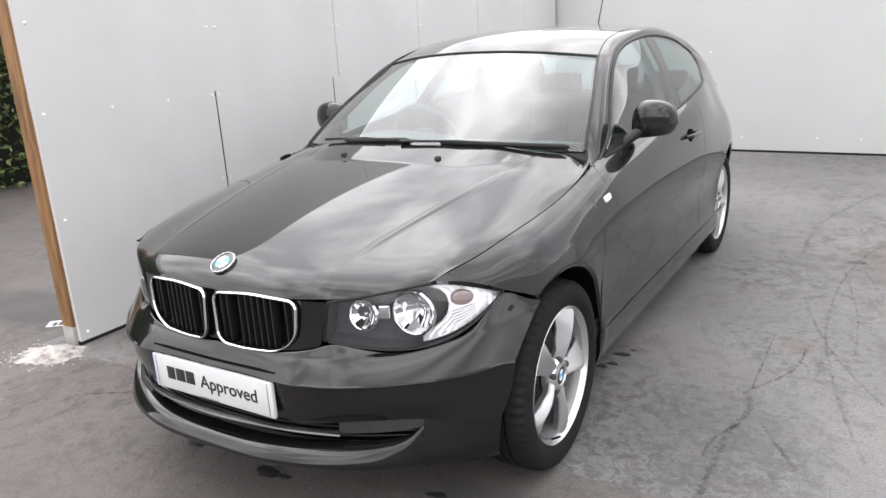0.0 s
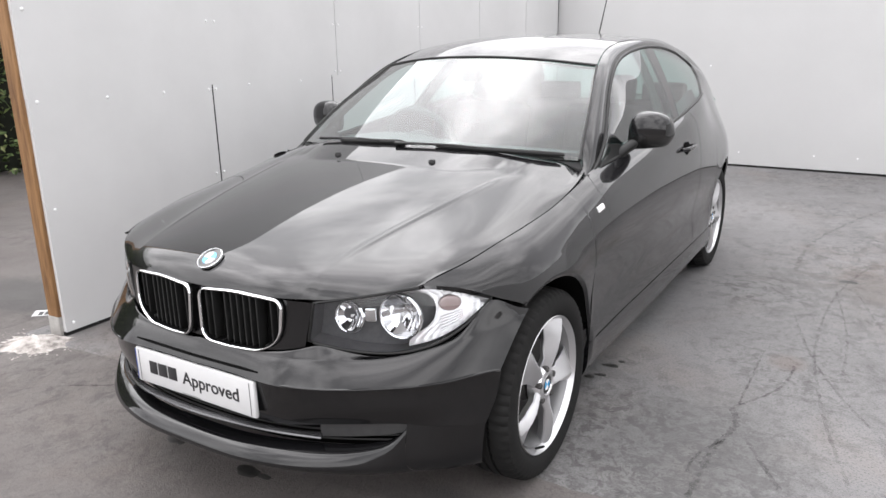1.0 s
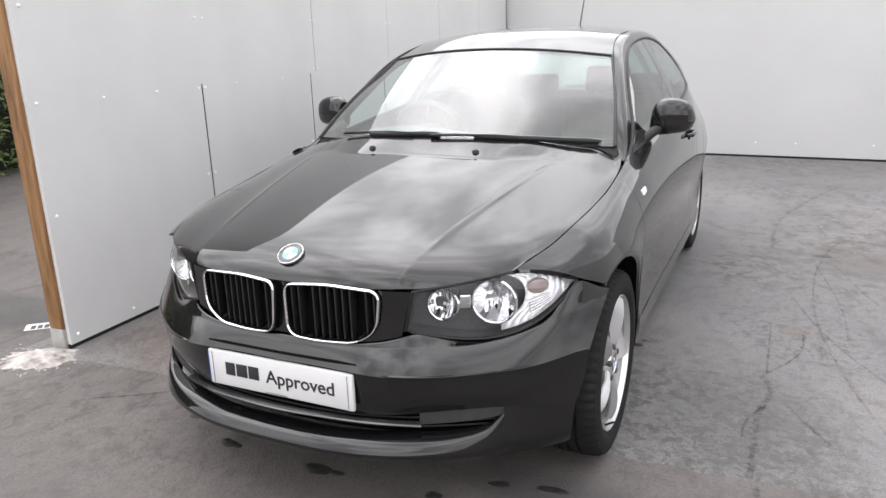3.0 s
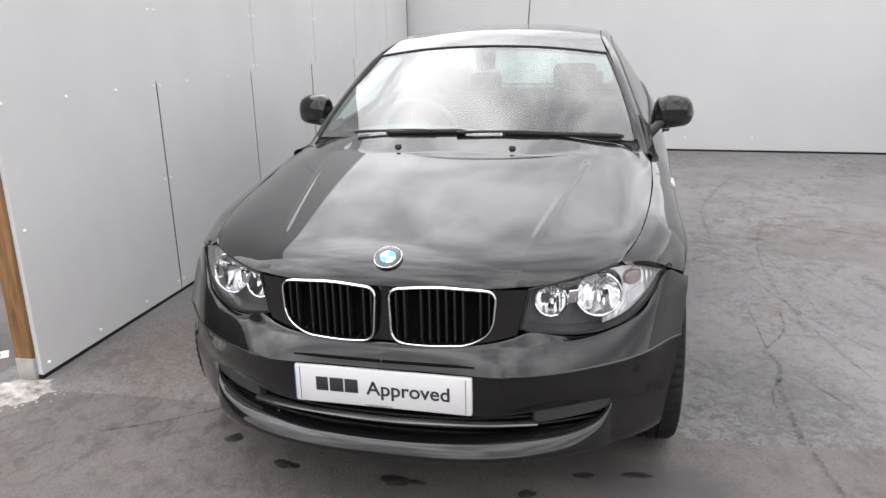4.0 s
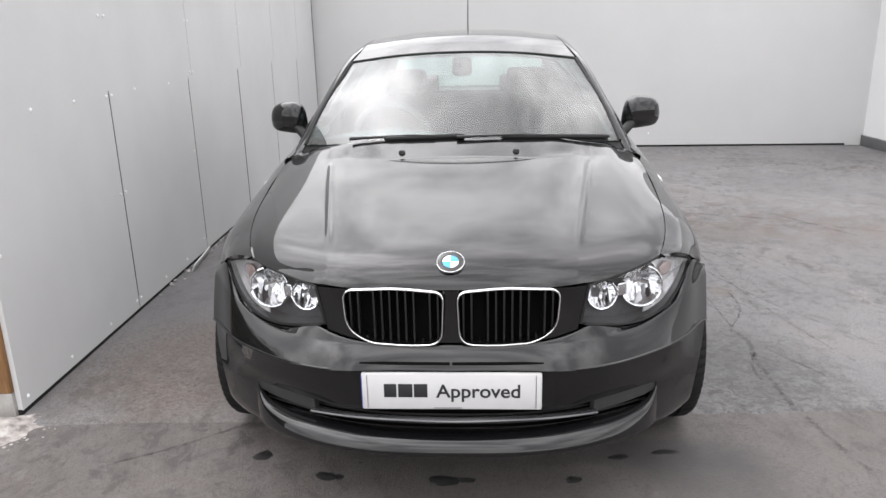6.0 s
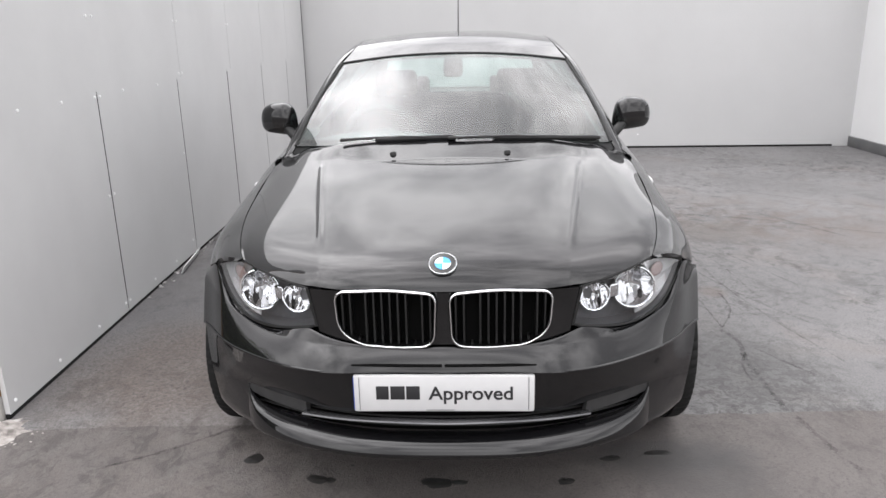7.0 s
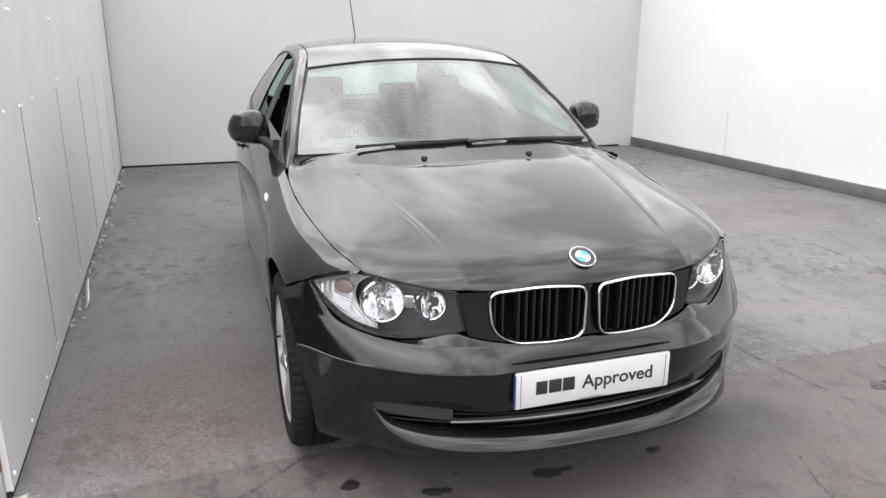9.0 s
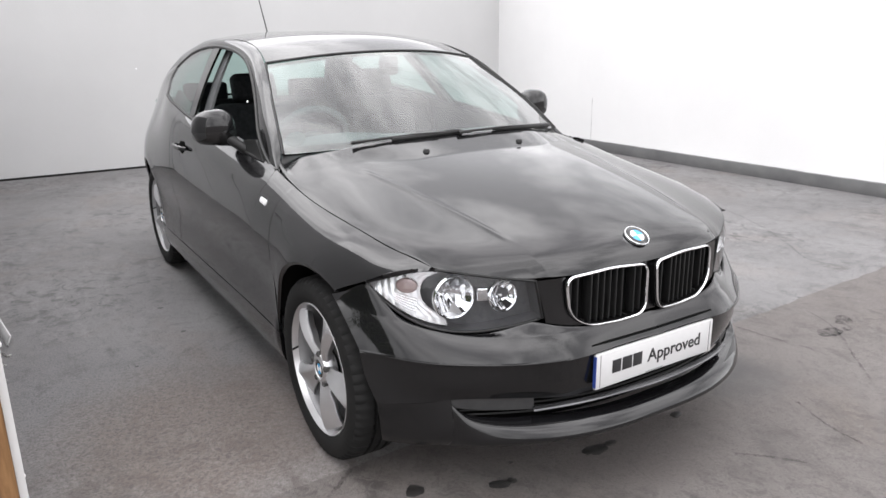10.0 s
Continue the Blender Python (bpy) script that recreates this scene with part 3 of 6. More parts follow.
def blob(name, x, y, rx, ry, material, parent, label="", height=0.0015, seed=0, n=28, rough=0.35, z=0.0, turn=0.0):
    """A flat ragged patch lying on the ground."""
    rnd = random.Random(seed)
    ph = [(k, rnd.uniform(0, 6.28), rnd.uniform(0, rough / k)) for k in (1, 2, 3, 5, 8)]
    bm = bmesh.new()
    rim = []
    for i in range(n):
        a = 2 * math.pi * i / n
        r = 1 + sum(c * math.sin(k * a + p) for k, p, c in ph)
        u, v = rx * r * math.cos(a), ry * r * math.sin(a)
        rim.append((x + u * math.cos(turn) - v * math.sin(turn), y + u * math.sin(turn) + v * math.cos(turn)))
    mid = bm.verts.new((x, y, z + height))
    ins = [bm.verts.new((x + (p - x) * 0.9, y + (q - y) * 0.9, z + height)) for p, q in rim]
    out = [bm.verts.new((p, q, z + 0.0002)) for p, q in rim]
    for i in range(n):
        j = (i + 1) % n
        bm.faces.new((mid, ins[i], ins[j]))
        bm.faces.new((ins[i], out[i], out[j], ins[j]))
    bmesh.ops.recalc_face_normals(bm, faces=bm.faces)
    return part(name, bm, material, parent, label)




def mortar_heap():
    """A low crumbly heap of mortar round the post foot, thinning out to specks."""
    rnd = random.Random(6)
    rings, n = [], 72
    bm = bmesh.new()
    for j in range(13):
        r = j / 12
        ring = []
        for i in range(n):
            q = 2 * math.pi * i / n
            reach = 1 + .22 * noise.noise((math.cos(q) * 1.6, math.sin(q) * 1.6, 3)) + .30 * noise.noise((math.cos(q) * 6, math.sin(q) * 6, 9)) * r
            u, v = .185 * r * reach * math.cos(q), .120 * r * reach * math.sin(q)
            x, y = -1.775 + u * .88 - v * .48, .585 + u * .48 + v * .88
            z = .040 * (1 - r) ** 1.5 + .012 * (1 - r) * noise.noise((x * 40, y * 40, 0)) + .004 * (1 - r ** 4)
            ring.append(bm.verts.new((x, y, -.0045 + max(z, 0))))
        rings.append(ring)
    for p, q in zip(rings, rings[1:]):
        for i in range(n):
            bm.faces.new((p[i], p[(i + 1) % n], q[(i + 1) % n], q[i]))
    for _ in range(110):
        q, r = rnd.uniform(0, 6.28), rnd.uniform(.8, 1.5)
        x, y, d = -1.80 + .18 * r * math.cos(q) - .03 * r * math.sin(q), .57 + .125 * r * math.sin(q) + .05 * r * math.cos(q), rnd.uniform(.002, .007)
        bmesh.ops.create_icosphere(bm, subdivisions=1, radius=d, matrix=Matrix.Translation((x, y, -.003)) @ Matrix.Diagonal((rnd.uniform(.7, 1.6), rnd.uniform(.7, 1.4), .5, 1)))
    bmesh.ops.recalc_face_normals(bm, faces=bm.faces)
    return part("mortar_patch", bm, M["lime"], ground, "spilt white mortar round the post")


mortar_heap()
for k, (x, y, a, b, t) in enumerate(((-.685, .445, .032, .030, 0), (-.435, .325, .040, .022, -.3), (-.395, .315, .018, .014, 0), (-.045, .295, .055, .026, .1), (.035, .305, .030, .014, 0), (.38, .315, .026, .020, .4),
                                    (.555, .455, .035, .016, .2), (.71, .48, .05, .018, .1), (-.33, .40, .008, .006, 0), (-1.80, 0.42, .010, .007, 0))):
    blob("oil_spot", x, y, a, b, M["oil"], ground, "dark oil spot", 0.0015, k + 11, 26, 0.4, -0.004, t)
for k, (x, y, a, b) in enumerate(((.745, 1.70, .032, .022), (.705, 1.55, .022, .018), (.74, 1.585, .024, .014), (.775, 1.76, .016, .010), (1.55, 3.45, .05, .03), (-1.0, 2.6, .016, .010), (-.98, 2.2, .012, .009), (-1.25, 1.9, .010, .007))):
    blob("oil_spot", x, y, a, b, M["oil"], floor, "dark oil spot", 0.0015, k + 41, 24, 0.4)


def mark(pts, width, material, parent, name, label, z=0.001, seed=0):
    """A thin ragged line along the floor."""
    rnd = random.Random(seed)
    p = curve(*[(x, y, 0) for x, y in pts])(np.linspace(0, 1, 14 * len(pts)))
    bm = bmesh.new()
    rows = []
    for i, v in enumerate(p):
        d = p[min(i + 1, len(p) - 1)] - p[max(i - 1, 0)]
        n = np.array((-d[1], d[0], 0)) / max(np.linalg.norm(d), 1e-6)
        w = width * rnd.uniform(0.5, 1.2) / 2
        o = width * rnd.uniform(-0.18, 0.18)
        rows.append((bm.verts.new((*(v + n * (w + o))[:2], z)), bm.verts.new((*(v + n * (o - w))[:2], z))))
    for a, b in zip(rows, rows[1:]):
        bm.faces.new((a[0], a[1], b[1], b[0]))
    bmesh.ops.recalc_face_normals(bm, faces=bm.faces)
    return part(name, bm, material, parent, label, 0)


for k, (w, pts) in enumerate((
        (.026, ((1.28, 1.56), (1.32, 1.43), (1.30, 1.31), (1.28, 1.12), (1.28, .94), (1.28, .77))), (.018, ((1.37, 1.35), (1.43, 1.23), (1.52, 1.07))),
        (.010, ((1.30, 2.16), (1.30, 1.80), (1.30, 1.60))), (.012, ((1.30, 1.59), (1.42, 1.84), (1.44, 2.08))), (.012, ((1.31, 1.30), (1.25, 1.16), (1.24, 1.02))))):
    mark(pts, w, M["crack"], floor, "crack", "dark crack in the floor", 0.0012 + k * 0.0002, k)
mark(((1.30, .74), (1.31, .66), (1.33, .52), (1.36, .38)), .022, M["crack"], ground, "crack", "dark crack in the tarmac", -0.0025, 9)
mark(((-.80, .66), (-.92, .56), (-1.06, .46), (-1.20, .38)), .016, M["crack"], ground, "crack", "dark crack in the tarmac", -0.0025, 10)
for k, pts in enumerate((((1.78, .67), (1.72, .53), (1.45, .24), (1.28, .07)), ((1.90, .95), (1.91, .87), (1.93, .80)), ((.34, .02), (.42, -.06), (.49, -.15)), ((.85, .12), (.78, -.05), (.76, -.19)))):
    mark(pts, .014, M["crack"], ground, "crack", "dark crack in the tarmac", -0.0025 + k * .0002, 60 + k)
for k, (x, y, a, b) in enumerate(((1.62, .44, .075, .045), (1.80, .50, .060, .040), (1.72, .42, .03, .02))):
    blob("oil_stain", x, y, a, b, M["stain"], ground, "dark damp stain", 0.0012, k + 70, 40, 0.5, -0.004)
for k, (w, pts) in enumerate((
        (.016, ((1.65, 3.82), (1.54, 3.32), (1.49, 2.75), (1.50, 2.27), (1.53, 2.01), (1.59, 1.67), (1.65, 1.40), (1.71, 1.18))),
        (.014, ((1.36, 2.74), (1.49, 2.23), (1.61, 1.91), (1.72, 1.69), (1.80, 1.54), (1.92, 1.30))), (.03, ((1.27, 3.54), (1.28, 4.25), (1.39, 4.73), (1.56, 5.30), (1.75, 5.75))),
        (.012, ((1.51, 3.24), (1.58, 2.80), (1.62, 2.42), (1.62, 2.02))), (.014, ((1.60, 3.32), (1.76, 2.69), (1.92, 2.2))), (.03, ((1.6, 3.9), (2.1, 3.75), (2.7, 3.4), (3.3, 3.1))),
        (.025, ((2.2, 5.0), (2.8, 4.4), (3.6, 3.9))), (.05, ((2.0, 2.75), (2.04, 2.55), (2.08, 2.40))), (.03, ((2.32, 3.85), (2.45, 3.6), (2.66, 3.2))), (.02, ((2.6, 1.2), (3.1, 1.9), (3.4, 2.6))))):
    mark(pts, w, M["rub"], floor, "tyre_mark", "faint tyre rub on the floor", 0.0010 + k * 0.0002, k + 30)

# loosened strip at the foot of the boards
bm = bmesh.new()
box(bm, (-0.004, -0.21, 0.0), (0.004, 0.21, 0.05), 0.001)
strip = tagged(part("broken_strip", bm, M["board"], None), "broken pale strip leaning on the wall foot", "debris")
strip.matrix_world = pose(-1.745, 2.68, 0.004, 0, 24, 7)

# crumbs of board and mortar along the wall foot
rnd = random.Random(21)
bm = bmesh.new()
for _ in range(150):
    y = 1.2 + 5.2 * rnd.random()
    d = rnd.uniform(.004, .014) * (1.3 if y > 3 else .8)
    bmesh.ops.create_icosphere(bm, subdivisions=1, radius=d, matrix=Matrix.Translation((.004 + abs(rnd.gauss(0, .022)), y, d * .4)) @ Euler((rnd.uniform(0, 3), rnd.uniform(0, 3), 0)).to_matrix().to_4x4() @ Matrix.Diagonal((rnd.uniform(.6, 1.5), rnd.uniform(.6, 1.8), rnd.uniform(.4, .9), 1)))
M["crumb"] = mottled(principled("crumbled_board", (.4, .4, .4), .9), 25, [(0.35, (.10, .095, .09)), (0.5, (.28, .27, .26)), (0.65, (.55, .54, .53))])
tagged(part("rubble", bm, M["crumb"], None, "", 0), "grey crumbs lying along the wall foot", "rubble", kind="stuff").matrix_world = LEFT

# card lying by the post
card = tagged(part("card", box(bmesh.new(), (-0.075, -0.045, 0), (0.075, 0.045, 0.003), 0.001), M["plate"], None), "small white printed card lying on tarmac", "card")
for k in range(3):
    part("lettering", box(bmesh.new(), (-0.045 + k * 0.032, -0.02, 0.003), (-0.022 + k * 0.032, 0.02, 0.0036)), M["ink"], card, "plain dark bar")
card.matrix_world = pose(-2.13, 0.85, -0.004, 6, 0, 40)


def hedge():
    """A dense hedge of separate leaves on a dark core."""
    rnd = random.Random(4)
    vs, fs = [], []

    def leaf(c, s):
        q = Euler((rnd.uniform(-1.2, 1.2), rnd.uniform(-1.2, 1.2), rnd.uniform(0, 6.28))).to_matrix()
        b = len(vs)
        for u, v, w in ((0, -1, 0), (.42, -.1, .12), (0, 1, -.1), (-.42, -.1, .12)):
            p = c + q @ Vector((u * s, v * s, w * s))
            vs.append((p.x, p.y, max(p.z, 0.01)))
        fs.append((b, b + 1, b + 2, b + 3))
    for _ in range(26000):
        y, z = rnd.uniform(-1.5, 9.0), rnd.random() ** 0.8 * 3.4
        depth = -6.72 - 0.30 * noise.noise((y * 1.3, z * 1.3, 2.0)) - 0.25 * noise.noise((y * 4, z * 4, 7.0)) - rnd.random() ** 1.6 * 0.55
        leaf(Vector((depth, y, z)), rnd.uniform(0.025, 0.06))
    me = bpy.data.meshes.new("hedge")
    me.from_pydata(vs, [], fs)
    ob = tagged(part_mesh("hedge", me, M["leaf"], None, "", 0), "dense green hedge with small leaves", "hedge", kind="stuff")
    # near-black block paints the deep shade between the leaves
    core = part("hedge_core", box(bmesh.new(), (-8.6, -1.6, -0.05), (-7.15, 9.1, 3.2), 0.2), M["hedge_shade"], ob, "near-black block standing in for shade inside the hedge")
    return ob


hedge()


def far_trees():
    """Uneven crowns beyond the far wall, which only show mirrored in the roof and glass."""
    rnd = random.Random(8)
    vs, fs = [], []
    for _ in range(9000):
        x = rnd.uniform(-7.0, 3.0)
        top = 3.9 + 0.9 * noise.noise((x * 0.8, 3.0, 1.0)) + 0.5 * noise.noise((x * 3.1, 1.0, 5.0))
        z = top * rnd.random() ** 0.4
        c = Vector((x, 13.4 + rnd.uniform(-0.5, 0.9), z))
        q = Euler((rnd.uniform(-1.3, 1.3), rnd.uniform(-1.3, 1.3), rnd.uniform(0, 6.28))).to_matrix()
        b, s = len(vs), rnd.uniform(0.06, 0.14)
        for u, v, w in ((0, -1, 0), (.45, -.1, .1), (0, 1, -.1), (-.45, -.1, .1)):
            p = c + q @ Vector((u * s, v * s, w * s))
            vs.append((p.x, p.y, max(p.z, 0.01)))
        fs.append((b, b + 1, b + 2, b + 3))
    me = bpy.data.meshes.new("trees")
    me.from_pydata(vs, [], fs)
    return tagged(part_mesh("trees", me, M["leaf"], None, "", 0), "leafy green tree tops beyond the far wall", "trees", kind="stuff")


far_trees()

# small white caps along the foot of the far wall and a joint in the side wall
for x, z in ((.234, .157), (.975, .162), (1.374, .161), (2.1, .165), (-.133, 1.07)):
    bm = lathe([(0, .009), (.005, .009), (.007, .0005)], 10, "y")
    bmesh.ops.transform(bm, matrix=Matrix.Translation((x + 2.1, -.006, z)) @ Matrix.Rotation(math.pi, 4, "Z"), verts=bm.verts)
    part("screw", bm, M["screw"], wf, "white screw cap")
part("joint", box(bmesh.new(), (-.0025, 4.735, .115), (-.0005, 4.741, .62)), mottled(principled("filled_joint", (.4, .4, .4), .8), 9, [(0.4, (.30, .30, .30)), (0.6, (.60, .60, .60))]), wr, "thin upright joint")



# ---- the car: x across from its middle plane, y rearwards from its nose ----
car = thing("car", "glossy black three-door hatchback, driver's window open", "car")
AXLE_F, AXLE_R, HUB = 0.81, 3.43, 0.312
GAP = 0.0022

# hood: columns from the middle to the shut line, each front to back
H0 = curve((0, .152, .716), (0, .172, .742), (0, .21, .766), (0, .28, .797), (0, .45, .843), (0, .7, .893), (0, .95, .937), (0, 1.1, .963), (0, 1.18, .983))
H1 = curve((.31, .181, .716), (.318, .205, .748), (.325, .245, .777), (.33, .32, .808), (.345, .5, .848), (.36, .75, .893), (.365, .97, .930), (.36, 1.12, .954), (.355, 1.215, .973))
H2 = curve((.505, .278, .727), (.51, .30, .751), (.516, .34, .775), (.528, .42, .803), (.548, .58, .838), (.568, .80, .875), (.58, 1.02, .907), (.588, 1.18, .929), (.592, 1.325, .956))
H3 = curve((.632, .383, .746), (.642, .405, .752), (.652, .435, .760), (.672, .50, .770), (.703, .65, .795), (.727, .866, .823), (.739, 1.074, .853), (.736, 1.25, .889), (.709, 1.41, .914))


LT = curve((.397, .213, .708), (.50, .277, .721), (.58, .337, .733), (.63, .387, .737), (.70, .462, .718), (.768, .543, .684))
LB = curve((.374, .206, .592), (.48, .259, .567), (.588, .340, .553), (.67, .410, .574), (.73, .483, .624), (.769, .544, .681))
# crown and flank of the hood: rows of coefficients in (y - 0.8)
HOOD_CROWN = (0.90911, 0.15578, -0.09216, 0.01087)
HOOD_BOW = (0.11373, -0.14561, -0.06681)
HOOD_FLANK = (0.02365, 0.04272, 0.00192, -0.21958)
HOOD_HOLLOW = (0.05627, -0.10719, -0.30777)
SHUT = np.array([(.632, .383, .746), (.642, .405, .752), (.652, .435, .760), (.672, .50, .770), (.703, .65, .795), (.727, .866, .823), (.739, 1.074, .853), (.736, 1.25, .889), (.709, 1.41, .914)])
SHUT_X, SHUT_Z = np.polyfit(SHUT[:, 1], SHUT[:, 0], 5), np.polyfit(SHUT[:, 1], SHUT[:, 2], 4)


def step(a, b, v):
    k = np.clip((v - a) / (b - a), 0, 1)
    return k * k * (3 - 2 * k)


def hood_crown(x, y):
    """Even crown between the two creases, rolling down at the nose."""
    Y = y - .8
    nose = .152 + .214 * x**2 + .912 * x**4
    return np.polyval(HOOD_CROWN[::-1], Y) - np.polyval(HOOD_BOW[::-1], Y) * x**2 - .20686 * x**4 - .04508 * np.exp(-np.maximum(y - nose, -.02) / .03479)


def hood_height(x, y):
    """The crown, and outside each crease a flank that is hollow at first and rounds over to the shut line."""
    line = 0.37 + 0.175 * (y - 0.28)
    edge_x, edge_z = np.polyval(SHUT_X, y), np.polyval(SHUT_Z, y)
    t = np.clip((x - line) / np.maximum(edge_x - line, .04), 0, 1)
    c = hood_crown(np.minimum(x, line), y)
    flank = c + (edge_z - c) * t + np.polyval(HOOD_FLANK[::-1], y - .8) * t * (1 - t) + np.polyval(HOOD_HOLLOW[::-1], y - .8) * t * (1 - t) * (t - .5)
    return np.where(x < line, c, flank)


def hood_grid(nu=121, nv=130):
    mirror = [lambda s, c=c: c(s) * [-1, 1, 1] for c in (H3, H2, H1)]
    P = loft(mirror + [H0, H1, H2, H3], [-1, -.8, -.48, 0, .48, .8, 1], nu, 2 * nv - 1)
    P = np.swapaxes(P, 0, 1)
    x, y = np.abs(P[..., 0]), P[..., 1]
    edge = P[..., 2].copy()
    k = 1 - step(.96, 1.0, np.abs(np.linspace(-1, 1, P.shape[1])))[None, :]
    P[..., 2] = edge + k * (hood_height(x, y) - edge)
    for _ in range(4):
        z = P[..., 2]
        z[3:-3, 2:-2] += .5 * ((z[2:-4, 2:-2] + z[4:-2, 2:-2] + z[3:-3, 1:-3] + z[3:-3, 3:-1]) / 4 - z[3:-3, 2:-2])
    # the front edge rolls over onto the lamps and the nose panel
    top = LT(np.linspace(0, 1, 200))
    end = 1 - step(.62, .635, x[0])
    for axis, off in ((1, -.002), (2, .004)):
        own = (edge[0] if axis == 2 else P[0, :, 1]) - P[0, :, axis]
        lamp = np.interp(x[0], top[:, 0], top[:, axis]) + off - P[0, :, axis]
        gap = (own + step(.36, .46, x[0]) * (lamp - own)) * end
        for i in range(24):
            P[i, :, axis] += gap * (1 - i / 24) ** 2.5
    x, y = np.abs(P[..., 0]), P[..., 1]
    line = .37 + .175 * (y - .28)
    P[..., 2] += .0022 * np.exp(-((x - line) / .009) ** 2) * step(.30, .46, y) * (1 - step(1.02, 1.12, y))
    # upturned lip along the screen, with a bowed front edge
    foot = natural([0, .36, .682], [(1.19, .978), (1.225, .972), (1.405, .945)])(x[-1])
    yend = P[-1:, :, 1].copy()
    front = np.minimum(1.047 + 2.2 * np.clip(x - .25, 0, 1) ** 2, yend - .06 - .10 * step(.35, .55, x))
    up = np.clip((y - front) / (yend - front), 0, 1)
    up = (up + step(.28, .45, x) * (up * up * (3 - 2 * up) - up)) * (1 - step(.54, .712, x[-1]))
    rise_z = foot[None, :, 1] + .013 - .016 * step(.33, .60, x[-1:]) - P[-1:, :, 2]
    P[..., 2] += up * rise_z
    P[..., 1] += up * (foot[None, :, 0] + .016 - yend)
    return P


HOOD = hood_grid()
hood = skin("hood", HOOD, M["paint"], car)

# side: section from the shoulder down to the sill, as splines along the car
TOP = monotone([.385, .45, .56, .70, .87, 1.07, 1.27, 1.41, 1.6, 2.0, 2.4, 2.9, 3.3, 3.7, 4.0, 4.25],
               np.array([(.634, .746), (.658, .760), (.688, .777), (.712, .802), (.730, .823), (.742, .852), (.742, .888), (.735, .912), (.745, .925),
                         (.762, .960), (.768, .998), (.748, 1.048), (.694, 1.078), (.645, 1.065), (.585, 1.03), (.47, .98)]))
WIDE = natural([.385, .45, .54, .66, .81, 1.1, 1.4, 2.2, 2.8, 3.2, 3.47, 3.8, 4.1, 4.25], [.728, .762, .803, .843, .862, .856, .850, .849, .848, .843, .828, .768, .655, .53])


def section(y):
    (xt, zt), w = TOP(y), float(WIDE(y))
    arch = math.exp(-((y - AXLE_F) / 0.42) ** 2) + math.exp(-((y - AXLE_R) / 0.42) ** 2)
    k = w - xt
    r = min(max((y - 2.5) / 0.9, 0), 1)
    r = r * r * (3 - 2 * r)
    return curve((xt, 0, zt), (xt + (.36 - .24 * r) * k, 0, zt - .022 - .018 * r), (xt + (.74 - .40 * r) * k, 0, zt - .075 - .04 * r), (w - .006 - .012 * r, 0, zt - .145 - .14 * r), (w, 0, .615 + .02 * arch),
                 (w - .020 * (1 - .7 * arch), 0, .47), (w - .010, 0, .37), (w - .010, 0, .345), (w - .030, 0, .21), (w - .055, 0, .17))


def side_x(y, z):
    """How far out the body side lies at y and height z."""
    q = section(y)(np.linspace(0, 1, 300))
    return float(q[np.argmin(np.abs(q[:, 2] - z)), 0])


def side_grid(ys, bottom, top=None, n=40):
    """Columns of the body side at ys, from the shoulder (or the height top) down to the height bottom."""
    cols = []
    fine = np.linspace(0, 1, 400)
    for y in ys:
        q = section(y)(fine)
        z = q[:, 2]
        s1 = fine[np.argmax(z <= bottom(y))] if z.min() < bottom(y) else 1.0
        s0 = fine[np.argmax(z <= top(y))] if top else 0.0
        c = section(y)(np.linspace(s0, s1, n))
        c[:, 1] = y
        if z.min() < bottom(y):
            c[-1, 2] = bottom(y)
        cols.append(c)
    return np.stack(cols, axis=1)


def arch_z(y, y0, r=0.35, zc=0.325):
    d = r * r - (y - y0) ** 2
    return zc + math.sqrt(d) if d > 0 else 0.0


LAMP_TOP = natural([.385, .44, .50, .545, .60, .64], [.742, .733, .708, .684, .660, .640])


def fender_bottom(y):
    if y < .64:
        return float(LAMP_TOP(y)) + GAP
    return max(arch_z(y, .80), .172)


def spread(a, b, n, ends=1.0):
    k = np.linspace(0, math.pi, n)
    return a + (b - a) * (ends * (1 - np.cos(k)) / 2 + (1 - ends) * np.linspace(0, 1, n))


ys = np.r_[np.linspace(.389, .64, 22), spread(.642, 1.149, 60)[1:], np.linspace(1.1501, 1.411, 14)]
FENDER = side_grid(ys, fender_bottom) + np.array((.0015, 0, 0))


def arch_flare(P, y0):
    """Rolls the panel's edge out to a lip round the wheel opening."""
    d = np.hypot(P[..., 1] - y0, P[..., 2] - .325) - .35
    k = (1 - step(.015, .10, d)) * step(.17, .30, P[..., 2])
    P[..., 0] += .003 * k - .010 * (1 - step(-.002, .012, d)) * step(.17, .30, P[..., 2])
    return P


FENDER = arch_flare(FENDER, .80)


def slide(P, back, out=0.0):
    """Moves points of the body side forward by back, keeping them on its surface."""
    known = {}
    for i, j in np.argwhere(back > 1e-5):
        y = round(P[i, j, 1] - back[i, j], 3)
        if y not in known:
            q = section(y)(np.linspace(0, 1, 240))[::-1]
            known[y] = q[:, 2], q[:, 0]
        zs, xs = known[y]
        z = min(P[i, j, 2], zs[-1])
        P[i, j] = np.interp(z, zs, xs) + out, y, z
    return P


# the rear edge leans with the door gap
lean = np.clip((FENDER[..., 1] - 1.16) / .25, 0, 1)
FENDER = slide(FENDER, lean * (FENDER[..., 2] - .345) * .2 * np.clip((.95 - FENDER[..., 2]) / .08, 0, 1), .0015)

